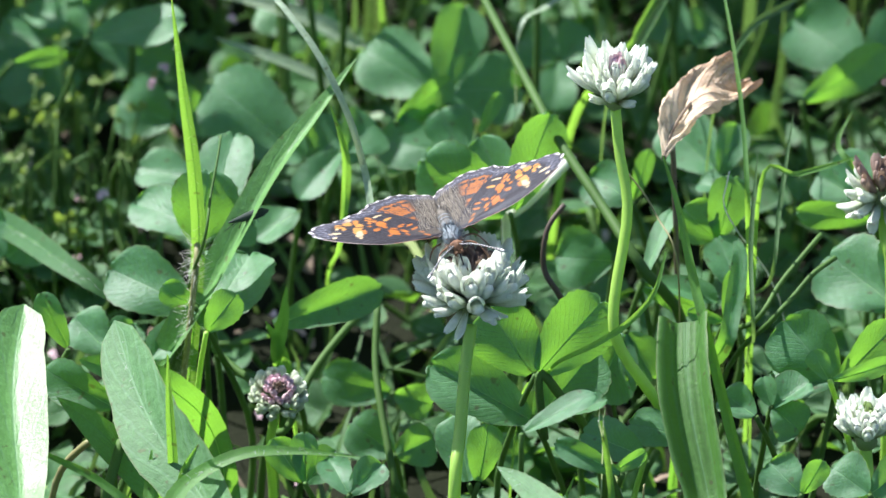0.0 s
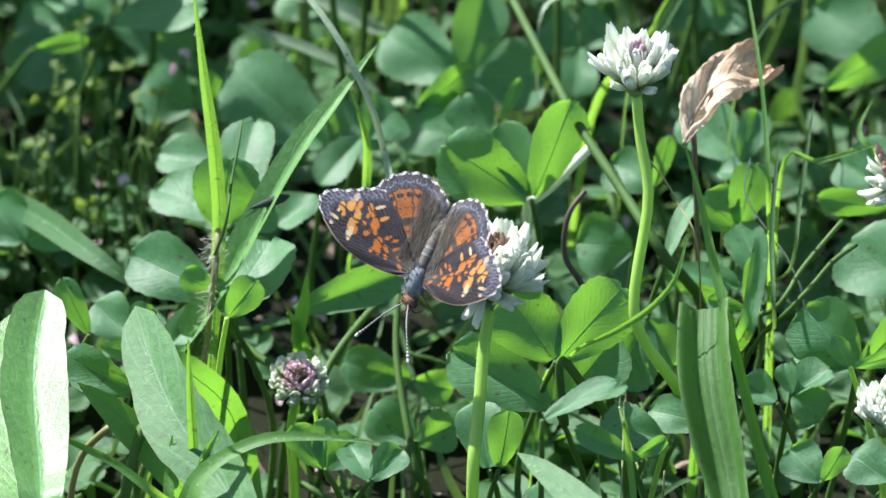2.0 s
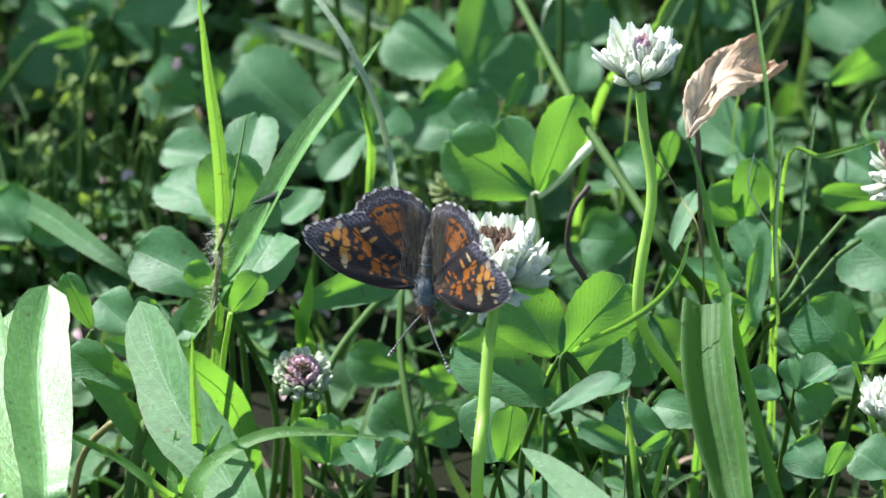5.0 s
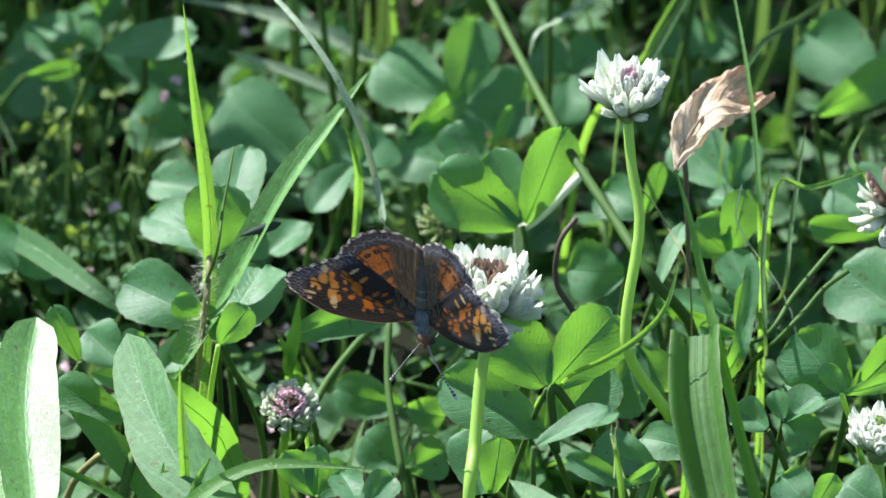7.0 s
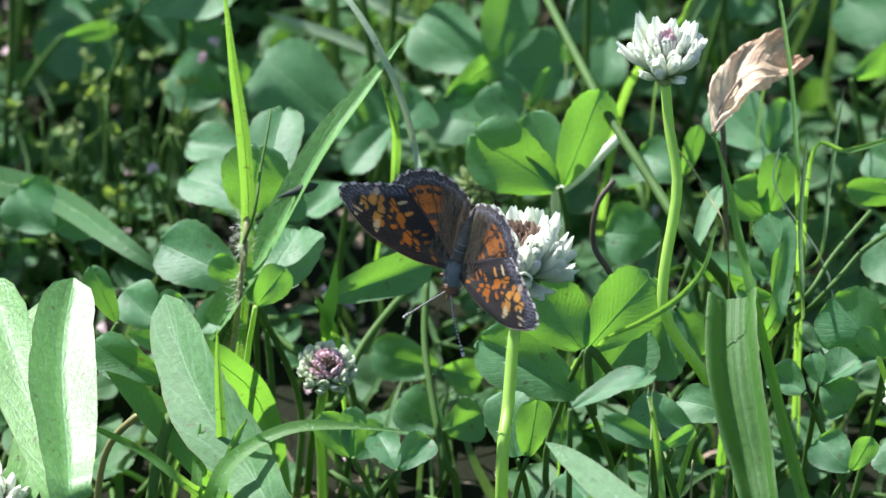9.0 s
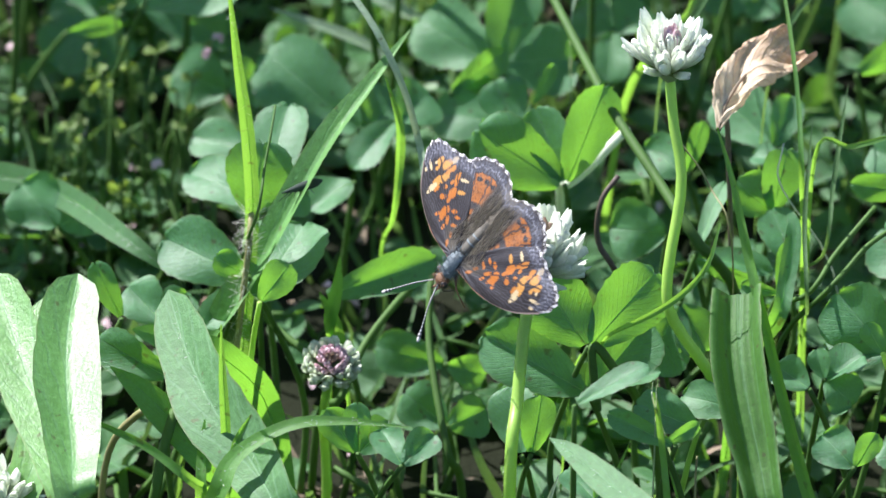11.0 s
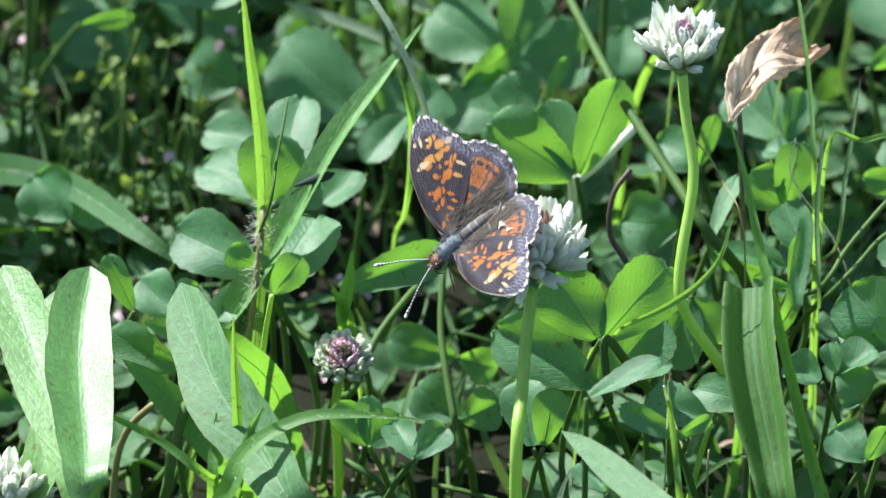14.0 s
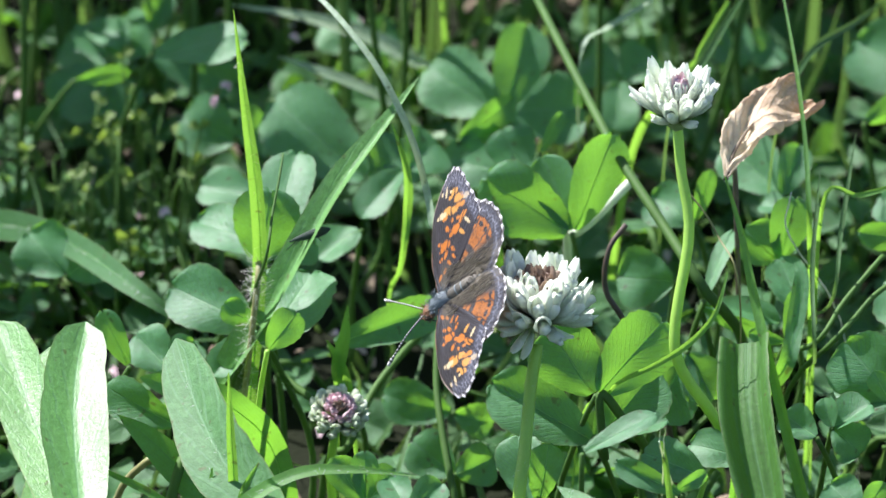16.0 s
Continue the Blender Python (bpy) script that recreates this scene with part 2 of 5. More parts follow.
PETAL = petal_material("white_petal")
PETAL_OLD = plain_material("fading_petal", (0.13, 0.095, 0.065), (0.30, 0.22, 0.17), 0.6, 1.0, 0.2, (0.35, 0.24, 0.15), 0.3, 0.08)
PETAL_PINK = plain_material("pink_petal", (0.52, 0.33, 0.38), (0.74, 0.60, 0.60), 0.5, 1.0, 0.25, (0.65, 0.40, 0.45), 0.3, 0.06)
CALYX = plain_material("calyx_green", (0.16, 0.24, 0.08), (0.28, 0.33, 0.15), 0.5, 1.0, 0.2, (0.4, 0.6, 0.15), 0.4, 0.05)
DRY_LEAF = withered_material("dry_leaf")
# Near-black soil: the deep shade of the gaps is put into its colour.
SHADED_SOIL = plain_material("soil", (0.005, 0.007, 0.003), (0.014, 0.017, 0.008), 0.95, 0.35, spec=0.1, relief=0.8)
TURF = plain_material("turf", (0.025, 0.055, 0.014), (0.060, 0.110, 0.028), 0.9, 0.05, spec=0.1, relief=1.5)
LITTER = plain_material("litter", (0.06, 0.045, 0.028), (0.26, 0.20, 0.13), 0.75, 0.6, relief=0.2)
HAIR = plain_material("plant_hair", (0.55, 0.60, 0.45), (0.70, 0.72, 0.60), 0.4, 1.0, 0.3, (0.7, 0.75, 0.6))
DARK_CHITIN = plain_material("dark_chitin", (0.012, 0.012, 0.012), (0.03, 0.028, 0.026), 0.35, 2.0, relief=0.02)
INSECT_BACK = plain_material("insect_back", (0.012, 0.022, 0.015), (0.034, 0.052, 0.036), 0.85, 2.0, relief=0.03)
FUR = plain_material("body_fur", (0.03, 0.028, 0.025), (0.20, 0.18, 0.135), 0.75, 3.0, relief=0.15)
FUR_BLUE = plain_material("thorax_fur", (0.08, 0.105, 0.115), (0.22, 0.26, 0.27), 0.6, 3.0, relief=0.15)
FUR_ORANGE = plain_material("face_fur", (0.085, 0.045, 0.022), (0.24, 0.12, 0.055), 0.7, 3.0, relief=0.12)
FUR_PALE = plain_material("pale_hair", (0.10, 0.09, 0.065), (0.40, 0.36, 0.28), 0.6, 3.0, 0.2, (0.5, 0.45, 0.3))
WING = painted_material("wing_scales", 0.50, 0.24, 0.20, 0.026, 1.3)
RINGED = painted_material("ringed_antenna", 0.5, 0.0)


# ---- mesh tools ----
def part(name, bm, material, parent=None, label=""):
    """One mesh object from a bmesh whose coordinates are in the parent's space, in millimetres."""
    for v in bm.verts:
        v.co *= MM
    me = bpy.data.meshes.new(name)
    bm.to_mesh(me)
    bm.free()
    me.materials.append(material)
    for p in me.polygons:
        p.use_smooth = True
    ob = new(name, me)
    if parent is not None:
        ob.parent = parent
    return tagged(ob, label)


def thing(name, at, label, category, group=""):
    ob = new(name)
    ob.empty_display_size = 0.002
    ob.location = Vector(at) * MM
    return tagged(ob, label, category, group)


def smooth_line(points, n):
    """n + 1 points of a Catmull-Rom curve through the given ones."""
    pts = [Vector(p) for p in points]
    if len(pts) == 2:
        return [pts[0].lerp(pts[1], i / n) for i in range(n + 1)]
    ext = [2 * pts[0] - pts[1]] + pts + [2 * pts[-1] - pts[-2]]
    out, spans = [], len(pts) - 1
    for i in range(n + 1):
        s = min(i / n * spans, spans - 1e-6)
        k, u = int(s), s - int(s)
        a, b, c, d = ext[k:k + 4]
        out.append(0.5 * (2 * b + (c - a) * u + (2 * a - 5 * b + 4 * c - d) * u * u + (3 * b - a - 3 * c + d) * u ** 3))
    return out


def add_tube(bm, points, radii, sides=8, cap=True):
    rings, n = [], len(points) - 1
    ref = Vector((0.3, -0.9, 0.2))
    for i, p in enumerate(points):
        d = (points[min(i + 1, n)] - points[max(i - 1, 0)]).normalized()
        a = d.cross(ref)
        if a.length < 1e-3:
            a = d.cross(Vector((1, 0, 0)))
        a.normalize()
        b = d.cross(a)
        r = radii[0] + (radii[-1] - radii[0]) * i / n if len(radii) == 2 else radii[i]
        rings.append([bm.verts.new(p + r * (a * math.cos(2 * math.pi * k / sides) + b * math.sin(2 * math.pi * k / sides))) for k in range(sides)])
    for r0, r1 in zip(rings, rings[1:]):
        for k in range(sides):
            bm.faces.new((r0[k], r0[(k + 1) % sides], r1[(k + 1) % sides], r1[k]))
    if cap:
        bm.faces.new(rings[0][::-1])
        bm.faces.new(rings[-1])
    return bm


def add_blade(bm, points, widths, normal, fold=0.25, cols=4, wavy=0.0, seed=0, ribs=0.0):
    """A long leaf along a line, a shallow V or keel across, with UV along and across it."""
    uv = bm.loops.layers.uv.verify()
    rng = random.Random(seed)
    n, rows, nrm = len(points) - 1, [], Vector(normal).normalized()
    ph = rng.uniform(0, 6)
    for i, p in enumerate(points):
        d = (points[min(i + 1, n)] - points[max(i - 1, 0)]).normalized()
        side = d.cross(nrm).normalized()
        up = side.cross(d).normalized()
        w = widths[i]
        row = []
        for k in range(cols + 1):
            u = k / cols * 2 - 1
            lift = fold * abs(u) * w / 2 + wavy * w * 0.5 * u * math.sin(i / n * 14 + ph + u) + ribs * w * math.cos(u * 7.5)
            nibble = 1 - 0.09 * rng.random() ** 3 if wavy > 0.045 and abs(u) > 0.99 else 1.0
            row.append((bm.verts.new(p + side * u * nibble * w / 2 + up * lift), k / cols, i / n))
        rows.append(row)
    for r0, r1 in zip(rows, rows[1:]):
        for k in range(cols):
            quad = (r0[k], r0[k + 1], r1[k + 1], r1[k])
            f = bm.faces.new([q[0] for q in quad])
            for loop, q in zip(f.loops, quad):
                loop[uv].uv = (q[1], q[2])
    return bm


def add_leaflet(bm, hub, tip, normal, width, fold=0.25, droop=0.12, notch=0.05, seed=0, nu=10, nv=18):
    """One clover leaflet: narrow at the hub, broad and round beyond the middle, slightly notched at the tip, folded on its midrib."""
    uv = bm.loops.layers.uv.verify()
    rng = random.Random(seed)
    hub, tip = Vector(hub), Vector(tip)
    axis = tip - hub
    length = axis.length
    axis.normalize()
    side = axis.cross(Vector(normal)).normalized()
    up = side.cross(axis).normalized()
    ph, ph2 = rng.uniform(0, 6), rng.uniform(0, 6)
    skew = rng.uniform(-0.05, 0.05)
    rows, spine = [], []
    peak = 0.62 ** 0.62 * math.sqrt(1 - 0.62 ** 3.6)
    for j in range(nv + 1):
        v = math.sin(0.5 * math.pi * (0.03 + 0.97 * j / nv))
        half = 0.5 * width * (v ** 0.62) * math.sqrt(max(0.0, 1 - v ** 3.6)) / peak
        half = max(half, 0.02 * width if j < nv else 0.16 * width)
        row = []
        for i in range(nu + 1):
            u = i / nu * 2 - 1
            x = half * u * (1 + skew * u)
            y = length * v * (1 - notch * math.exp(-(u / 0.35) ** 2) * v ** 6) - length * 0.03 * v ** 8 * abs(u) ** 2
            z = 1.5 * fold * abs(x) - droop * length * (v ** 2) + 0.03 * width * math.sin(3.1 * u + 5 * v + ph) + 0.035 * width * math.sin(9 * v + ph2) * abs(u)
            edge = (0.016 * width * (1 if j % 2 else -1) * rng.uniform(0.3, 1.0) * (1 if u > 0 else -1)) if abs(u) > 0.99 and 2 < j < nv else 0.0
            row.append((bm.verts.new(hub + axis * y + side * (x + edge) + up * (z + droop * length * 0.25 * v)), i / nu, v))
        rows.append(row)
        spine.append(row[nu // 2][0].co - up * 0.03)
    for r0, r1 in zip(rows, rows[1:]):
        for i in range(nu):
            quad = (r0[i], r0[i + 1], r1[i + 1], r1[i])
            f = bm.faces.new([q[0] for q in quad])
            for loop, q in zip(f.loops, quad):
                loop[uv].uv = (q[1], q[2])
    return spine


def lean(forward, sideways):
    """The upper face's direction of a leaf that leans so many degrees to the south and to the east."""
    return Vector((math.sin(radians(sideways)), -math.sin(radians(forward)) * math.cos(radians(sideways)), math.cos(radians(forward)) * math.cos(radians(sideways))))


leaf_count = [0]


def clover_leaf(foot, hub, leaflets, label="green clover leaf on a thin stalk", stalk=0.45, material=None):
    """A clover leaf: foot on the ground, hub, and rows of tip, breadth, lean, sideways lean and fold for each leaflet."""
    leaf_count[0] += 1
    base = Vector((*foot, 0.0))
    ob = thing("clover_leaf", base, label, "clover leaf", "clover leaves in the lawn")
    h = Vector(hub) - base
    bm = bmesh.new()
    bow = Vector((math.sin(leaf_count[0] * 2.4) * 5.0, 3.0 + math.cos(leaf_count[0] * 1.7) * 3.0, 0))
    line = smooth_line([Vector((0, 0, -1.5)), h * 0.45 + bow, h * 0.8 + bow * 0.5, h], 12)
    # Most petioles take the shade-darkened green, one in seventeen the bright one.
    part("petiole", add_tube(bm, line, (stalk * 1.15, stalk * 0.8), 7), STALK_SHADE if leaf_count[0] % 17 else STALK, ob)
    for k, (tip, breadth, fw, sw, fold) in enumerate(leaflets):
        bm = bmesh.new()
        spine = [p.copy() for p in add_leaflet(bm, h, Vector(tip) - base, lean(fw, sw), breadth, fold * (0.2 if fw > 74 else 1.0), seed=leaf_count[0] * 7 + k)]
        blade_ob = part("leaflet", bm, material or CLOVER, ob)
        part("midrib", add_tube(bmesh.new(), spine[:-1], (0.05, 0.02), 5), RIB, blade_ob)
    return ob


def rooted(pts, back=0.2):
    """The line carried on from its first point down into the ground, bending to the upright."""
    if pts[0].z < 0.5:
        return pts
    d = (pts[0] - pts[1]).normalized()
    d.x = max(-0.3, min(0.3, d.x))
    drop = pts[0].z
    mid = pts[0] + d * drop * 0.45
    if mid.z > drop * 0.8:
        mid.z = drop * 0.7
    mid.y = max(mid.y, pts[0].y + 0.15 * drop)
    foot = Vector((mid.x + d.x * drop * 0.25, mid.y + back * drop, -1.0))
    mid.y += (back - 0.2) * drop * 0.5
    return [foot, mid] + pts


def blade(name, points, width, normal, label, category="grass", fold=0.3, material=None, shape=(0.55, 1.0, 0.85, 0.03), wavy=0.0, group="grass blades", hairs=0, ribs=0.0, rounded=False, back=0.2):
    """A leaf blade through the given points; shape: its relative width at foot, one third, two thirds and tip."""
    base = Vector((points[0][0], points[0][1], 0.0))
    ob = thing(name, base, label, category, group)
    pts = rooted([Vector(p) - base for p in points], back)
    n = 26
    line = smooth_line(pts, n)
    widths = []
    for i in range(n + 1):
        s = i / n * 3
        k = min(int(s), 2)
        u = s - k
        u = u * u * (3 - 2 * u) if k < 2 else u ** 1.4
        w = width * (shape[k] * (1 - u) + shape[k + 1] * u)
        if rounded and i / n > 0.88:
            w *= math.sqrt(max(0.0004, 1 - ((i / n - 0.88) / 0.12) ** 2))
        widths.append(w)
    part("leaf_blade", add_blade(bmesh.new(), line, widths, normal, fold, 20 if ribs else 8 if width > 4 else 4, wavy, len(points) * 13 + int(width * 10), ribs), material or GRASS, ob)
    if width > 1.3:
        thick = 0.010 * width + 0.035
        under = Vector(normal).normalized() * -0.7 * thick
        part("midrib", add_tube(bmesh.new(), [p + under for p in line[:-3]], (thick, thick * 0.35), 6), RIB, ob, "pale raised midrib")
    if hairs:
        rng = random.Random(hairs)
        bm = bmesh.new()
        for _ in range(hairs):
            k = rng.randrange(2, n)
            d = Vector((rng.gauss(0, 1), rng.gauss(0, 1), rng.gauss(0, 0.6))).normalized()
            p = line[k].lerp(line[k - 1], rng.random()) + d * 0.2
            add_tube(bm, [p, p + d * rng.uniform(0.35, 0.9)], (0.022, 0.010), 3)
        tagged(part("hair", bm, HAIR, ob, "fine pale hairs"), kind="stuff")
    return ob


def stalk(name, points, r0, r1, label, material=None, category="stem", hairs=0, group="stems among the leaves"):
    base = Vector((points[0][0], points[0][1], 0.0))
    ob = thing(name, base, label, category, group)
    pts = [Vector(p) - base for p in points]
    line = smooth_line(rooted(pts), 22)
    part("stem", add_tube(bmesh.new(), line, (r0, r1), 8), material or STALK, ob)
    if hairs:
        rng = random.Random(hairs)
        bm = bmesh.new()
        for _ in range(hairs):
            k = rng.randrange(4, 22)
            d = Vector((rng.gauss(0, 1), rng.gauss(0, 1), rng.gauss(0, 0.5))).normalized()
            p = line[k].lerp(line[k - 1], rng.random()) + d * r1 * 0.5
            add_tube(bm, [p, p + d * rng.uniform(0.9, 2.9)], (0.026, 0.010), 3)
        tagged(part("hair", bm, HAIR, ob, "fine pale hairs"), kind="stuff")
    return ob


# ---- flowers ----
def floret_mesh(length, breadth, flare):
    """A pea-like floret along +z: a folded banner petal that opens towards its tip, and a keel within it."""
    bm = bmesh.new()
    n, c = 10, 8
    rows = []
    for j in range(n + 1):
        v = j / n
        w = breadth * 0.5 * (0.34 + 0.66 * min(1.0, v / 0.55) ** 0.8) * (1.0 if v < 0.70 else 1 - ((v - 0.70) / 0.30) ** 2 * 0.48)
        bend = flare * breadth * v ** 3
        row = []
        for i in range(c + 1):
            a = (i / c - 0.5) * math.pi * (1.80 - 0.35 * v)
            row.append(bm.verts.new((w * math.sin(a), -w * 0.75 * math.cos(a) * (1 - 0.35 * v) - bend, length * v * (1 - (0.10 * abs(i / c - 0.5) * 2 + (0.07 if i == c // 2 else 0)) * v ** 3))))
        rows.append(row)
    for r0, r1 in zip(rows, rows[1:]):
        for i in range(c):
            bm.faces.new((r0[i], r0[i + 1], r1[i + 1], r1[i]))
    keel = [Vector((0, breadth * 0.05, length * 0.1)), Vector((0, breadth * 0.04, length * 0.5)), Vector((0, breadth * 0.0, length * 0.84))]
    add_tube(bm, keel, (breadth * 0.28, breadth * 0.38, breadth * 0.20), 6)
    for v in bm.verts:
        v.co *= MM
    me = bpy.data.meshes.new("floret")
    bm.to_mesh(me)
    bm.free()
    for p in me.polygons:
        p.use_smooth = True
    return me


def calyx_mesh(length, radius):
    bm = bmesh.new()
    add_tube(bm, [Vector((0, 0, -length * 0.5)), Vector((0, 0, 0)), Vector((0, 0, length * 0.6))], (radius * 0.35, radius, radius * 0.95), 6)
    for k in range(5):
        a = 2 * math.pi * k / 5
        p = Vector((math.cos(a), math.sin(a), 0)) * radius * 0.95
        add_tube(bm, [p + Vector((0, 0, length * 0.5)), p * 1.15 + Vector((0, 0, length * 1.15))], (radius * 0.3, radius * 0.04), 3)
    for v in bm.verts:
        v.co *= MM
    me = bpy.data.meshes.new("calyx")
    bm.to_mesh(me)
    bm.free()
    me.materials.append(CALYX)
    return me


def clover_flower(points, stem_radius, tiers, length, breadth, core, label, petals, seed, axis=(0, 0, 1), hairs=0, rise=0.7, lift=0.0, stem_material=None):
    """A clover head at the end of its stem. tiers: rows of polar angle, count, length factor, droop and petal index."""
    rng = random.Random(seed)
    base = Vector((points[0][0], points[0][1], 0.0))
    ob = thing("clover_flower", base, label, "clover flower", "clover flowers")
    pts = [Vector(p) - base for p in points]
    line = smooth_line([Vector((0, 0, -1.0))] + pts if pts[0].z > 0.5 else pts, 26)
    part("stem", add_tube(bmesh.new(), line, (stem_radius * 1.1, stem_radius), 10), stem_material or STALK, ob)
    if hairs:
        bm = bmesh.new()
        for _ in range(hairs):
            k = rng.randrange(6, 26)
            d = Vector((rng.gauss(0, 1), rng.gauss(0, 1), rng.gauss(0, 0.4))).normalized()
            p = line[k].lerp(line[k - 1], rng.random()) + d * stem_radius * 0.6
            add_tube(bm, [p, p + d * stem_radius * 0.75], (0.035, 0.012), 3)
        tagged(part("hair", bm, HAIR, ob, "fine pale hairs"), kind="stuff")
    top = line[-1]
    up = Vector(axis).normalized()
    e1 = up.cross(Vector((0, 1, 0))).normalized()
    e2 = up.cross(e1)
    bm = bmesh.new()
    bmesh.ops.create_icosphere(bm, subdivisions=2, radius=core)
    for v in bm.verts:
        v.co = top + up * core * rise + v.co * (1 + 0.1 * rng.uniform(-1, 1))
    part("receptacle", bm, CALYX, ob)
    meshes = []
    for mi, material in enumerate(petals):
        for k in range(3):
            me = floret_mesh(length * rng.uniform(0.9, 1.08), breadth * rng.uniform(0.85, 1.15), rng.uniform(0.12, 0.75))
            me.materials.append(material)
            meshes.append(me)
    cal = calyx_mesh(length * 0.28, breadth * 0.26)
    for polar, count, factor, droop, which in tiers:
        turn = rng.uniform(0, 6.28)
        for k in range(count):
            a = turn + 2 * math.pi * (k + rng.uniform(-0.22, 0.22)) / count
            th = radians(polar + rng.uniform(-9, 9))
            out = e1 * math.cos(a) + e2 * math.sin(a)
            d = (up * math.cos(th) + out * math.sin(th)).normalized()
            root = top + up * core * rise + d * core * 0.95
            d2 = (d + Vector((0, 0, 1)) * (lift - droop * rng.uniform(0.6, 1.3))).normalized()
            # the banner petal faces away from the axis
            back = (out * math.cos(th) - up * math.sin(th))
            back = (back - d2 * back.dot(d2)).normalized()
            x = back.cross(d2).normalized()
            s = factor * rng.uniform(0.88, 1.1)
            m3 = Matrix((x, back, d2)).transposed() @ Euler((0, 0, rng.uniform(-0.5, 0.5))).to_matrix() @ Matrix.Scale(s, 3)
            f = new("floret", rng.choice(meshes[which * 3:which * 3 + 3]))
            f.parent = ob
            f.matrix_local = Matrix.LocRotScale(root * MM, m3.to_quaternion(), (s, s, s))
            g = new("calyx", cal)
            g.parent = f
            g.location = (0, 0, -length * 0.08 * MM)
    return ob


# ---- butterfly ----
FORE = ((0.0, 0.8), (5.7, 1.8), (11.4, 1.2), (15.8, -0.9), (17.4, -2.8), (16.6, -4.4), (14.1, -5.6), (11.6, -7.0), (8.9, -7.8), (5.2, -5.5), (0.0, -1.1))
HIND = ((0.0, 0.4), (5.0, -1.5), (9.6, -4.8), (10.6, -7.2), (9.5, -9.7), (7.2, -11.5), (4.4, -12.2), (1.6, -11.5), (-0.5, -9.8), (-0.7, -5.0))
# marks: x, y, half length, half breadth, turn in degrees, tone (0 orange, 1 yellow, 2 cream, 3 black)
FORE_MARKS = ((12.3, -5.3, 0.52, 0.43, -89, 2), (13.6, -3.3, 0.61, 0.48, -70, 1), (12.4, -4.0, 0.81, 0.63, -70, 1), (11.3, -4.7, 0.5, 0.36, -63, 0), (9.6, -4.8, 0.71, 0.4, -56, 0), (8.4, -5.6, 0.75, 0.22, -141, 2), (10.8, -3.0, 0.87, 0.53, -80, 1), (11.1, -1.8, 1.04, 0.59, -83, 1), (10.9, -0.9, 0.81, 0.48, -95, 2), (10.7, -0.1, 0.4, 0.26, -95, 2), (9.5, -2.7, 0.36, 0.32, -70, 0), (8.0, -3.3, 0.82, 0.62, -63, 0), (7.2, -4.4, 0.78, 0.27, -136, 1), (9.5, -3.8, 0.32, 0.26, -70, 0), (8.5, -1.8, 0.56, 0.36, -141, 0), (6.4, -1.2, 0.97, 0.59, -89, 0), (5.0, -1.1, 0.68, 0.29, 147, 0), (5.4, -2.6, 0.55, 0.27, -136, 0), (4.6, -0.2, 0.4, 0.25, 147, 0), (6.9, -0.1, 0.36, 0.26, -89, 0), (2.8, -0.8, 0.46, 0.23, 152, 0), (14.1, -1.7, 0.8, 0.22, 174, 2), (14.1, -0.8, 0.34, 0.22, 160, 2), (13.8, -2.7, 0.24, 0.22, -77, 2), (10.2, -1.4, 0.55, 0.3, -80, 0), (12.9, -2.6, 0.46, 0.3, -75, 1), (8.9, -4.3, 0.46, 0.3, -60, 0), (5.8, -0.4, 0.46, 0.26, -80, 0), (7.5, -2.4, 0.41, 0.3, -60, 0), (11.3, -3.9, 0.55, 0.3, -70, 0), (3.7, -1.7, 0.55, 0.22, -140, 0), (4.3, -2.6, 0.51, 0.22, -140, 0), (2.1, 0.1, 0.55, 0.23, 150, 0))
TONES = ((0.40, 0.130, 0.016), (0.48, 0.235, 0.050), (0.52, 0.41, 0.23), (0.012, 0.010, 0.010))


def step(x, lo, hi):
    u = min(1.0, max(0.0, (x - lo) / (hi - lo)))
    return u * u * (3 - 2 * u)


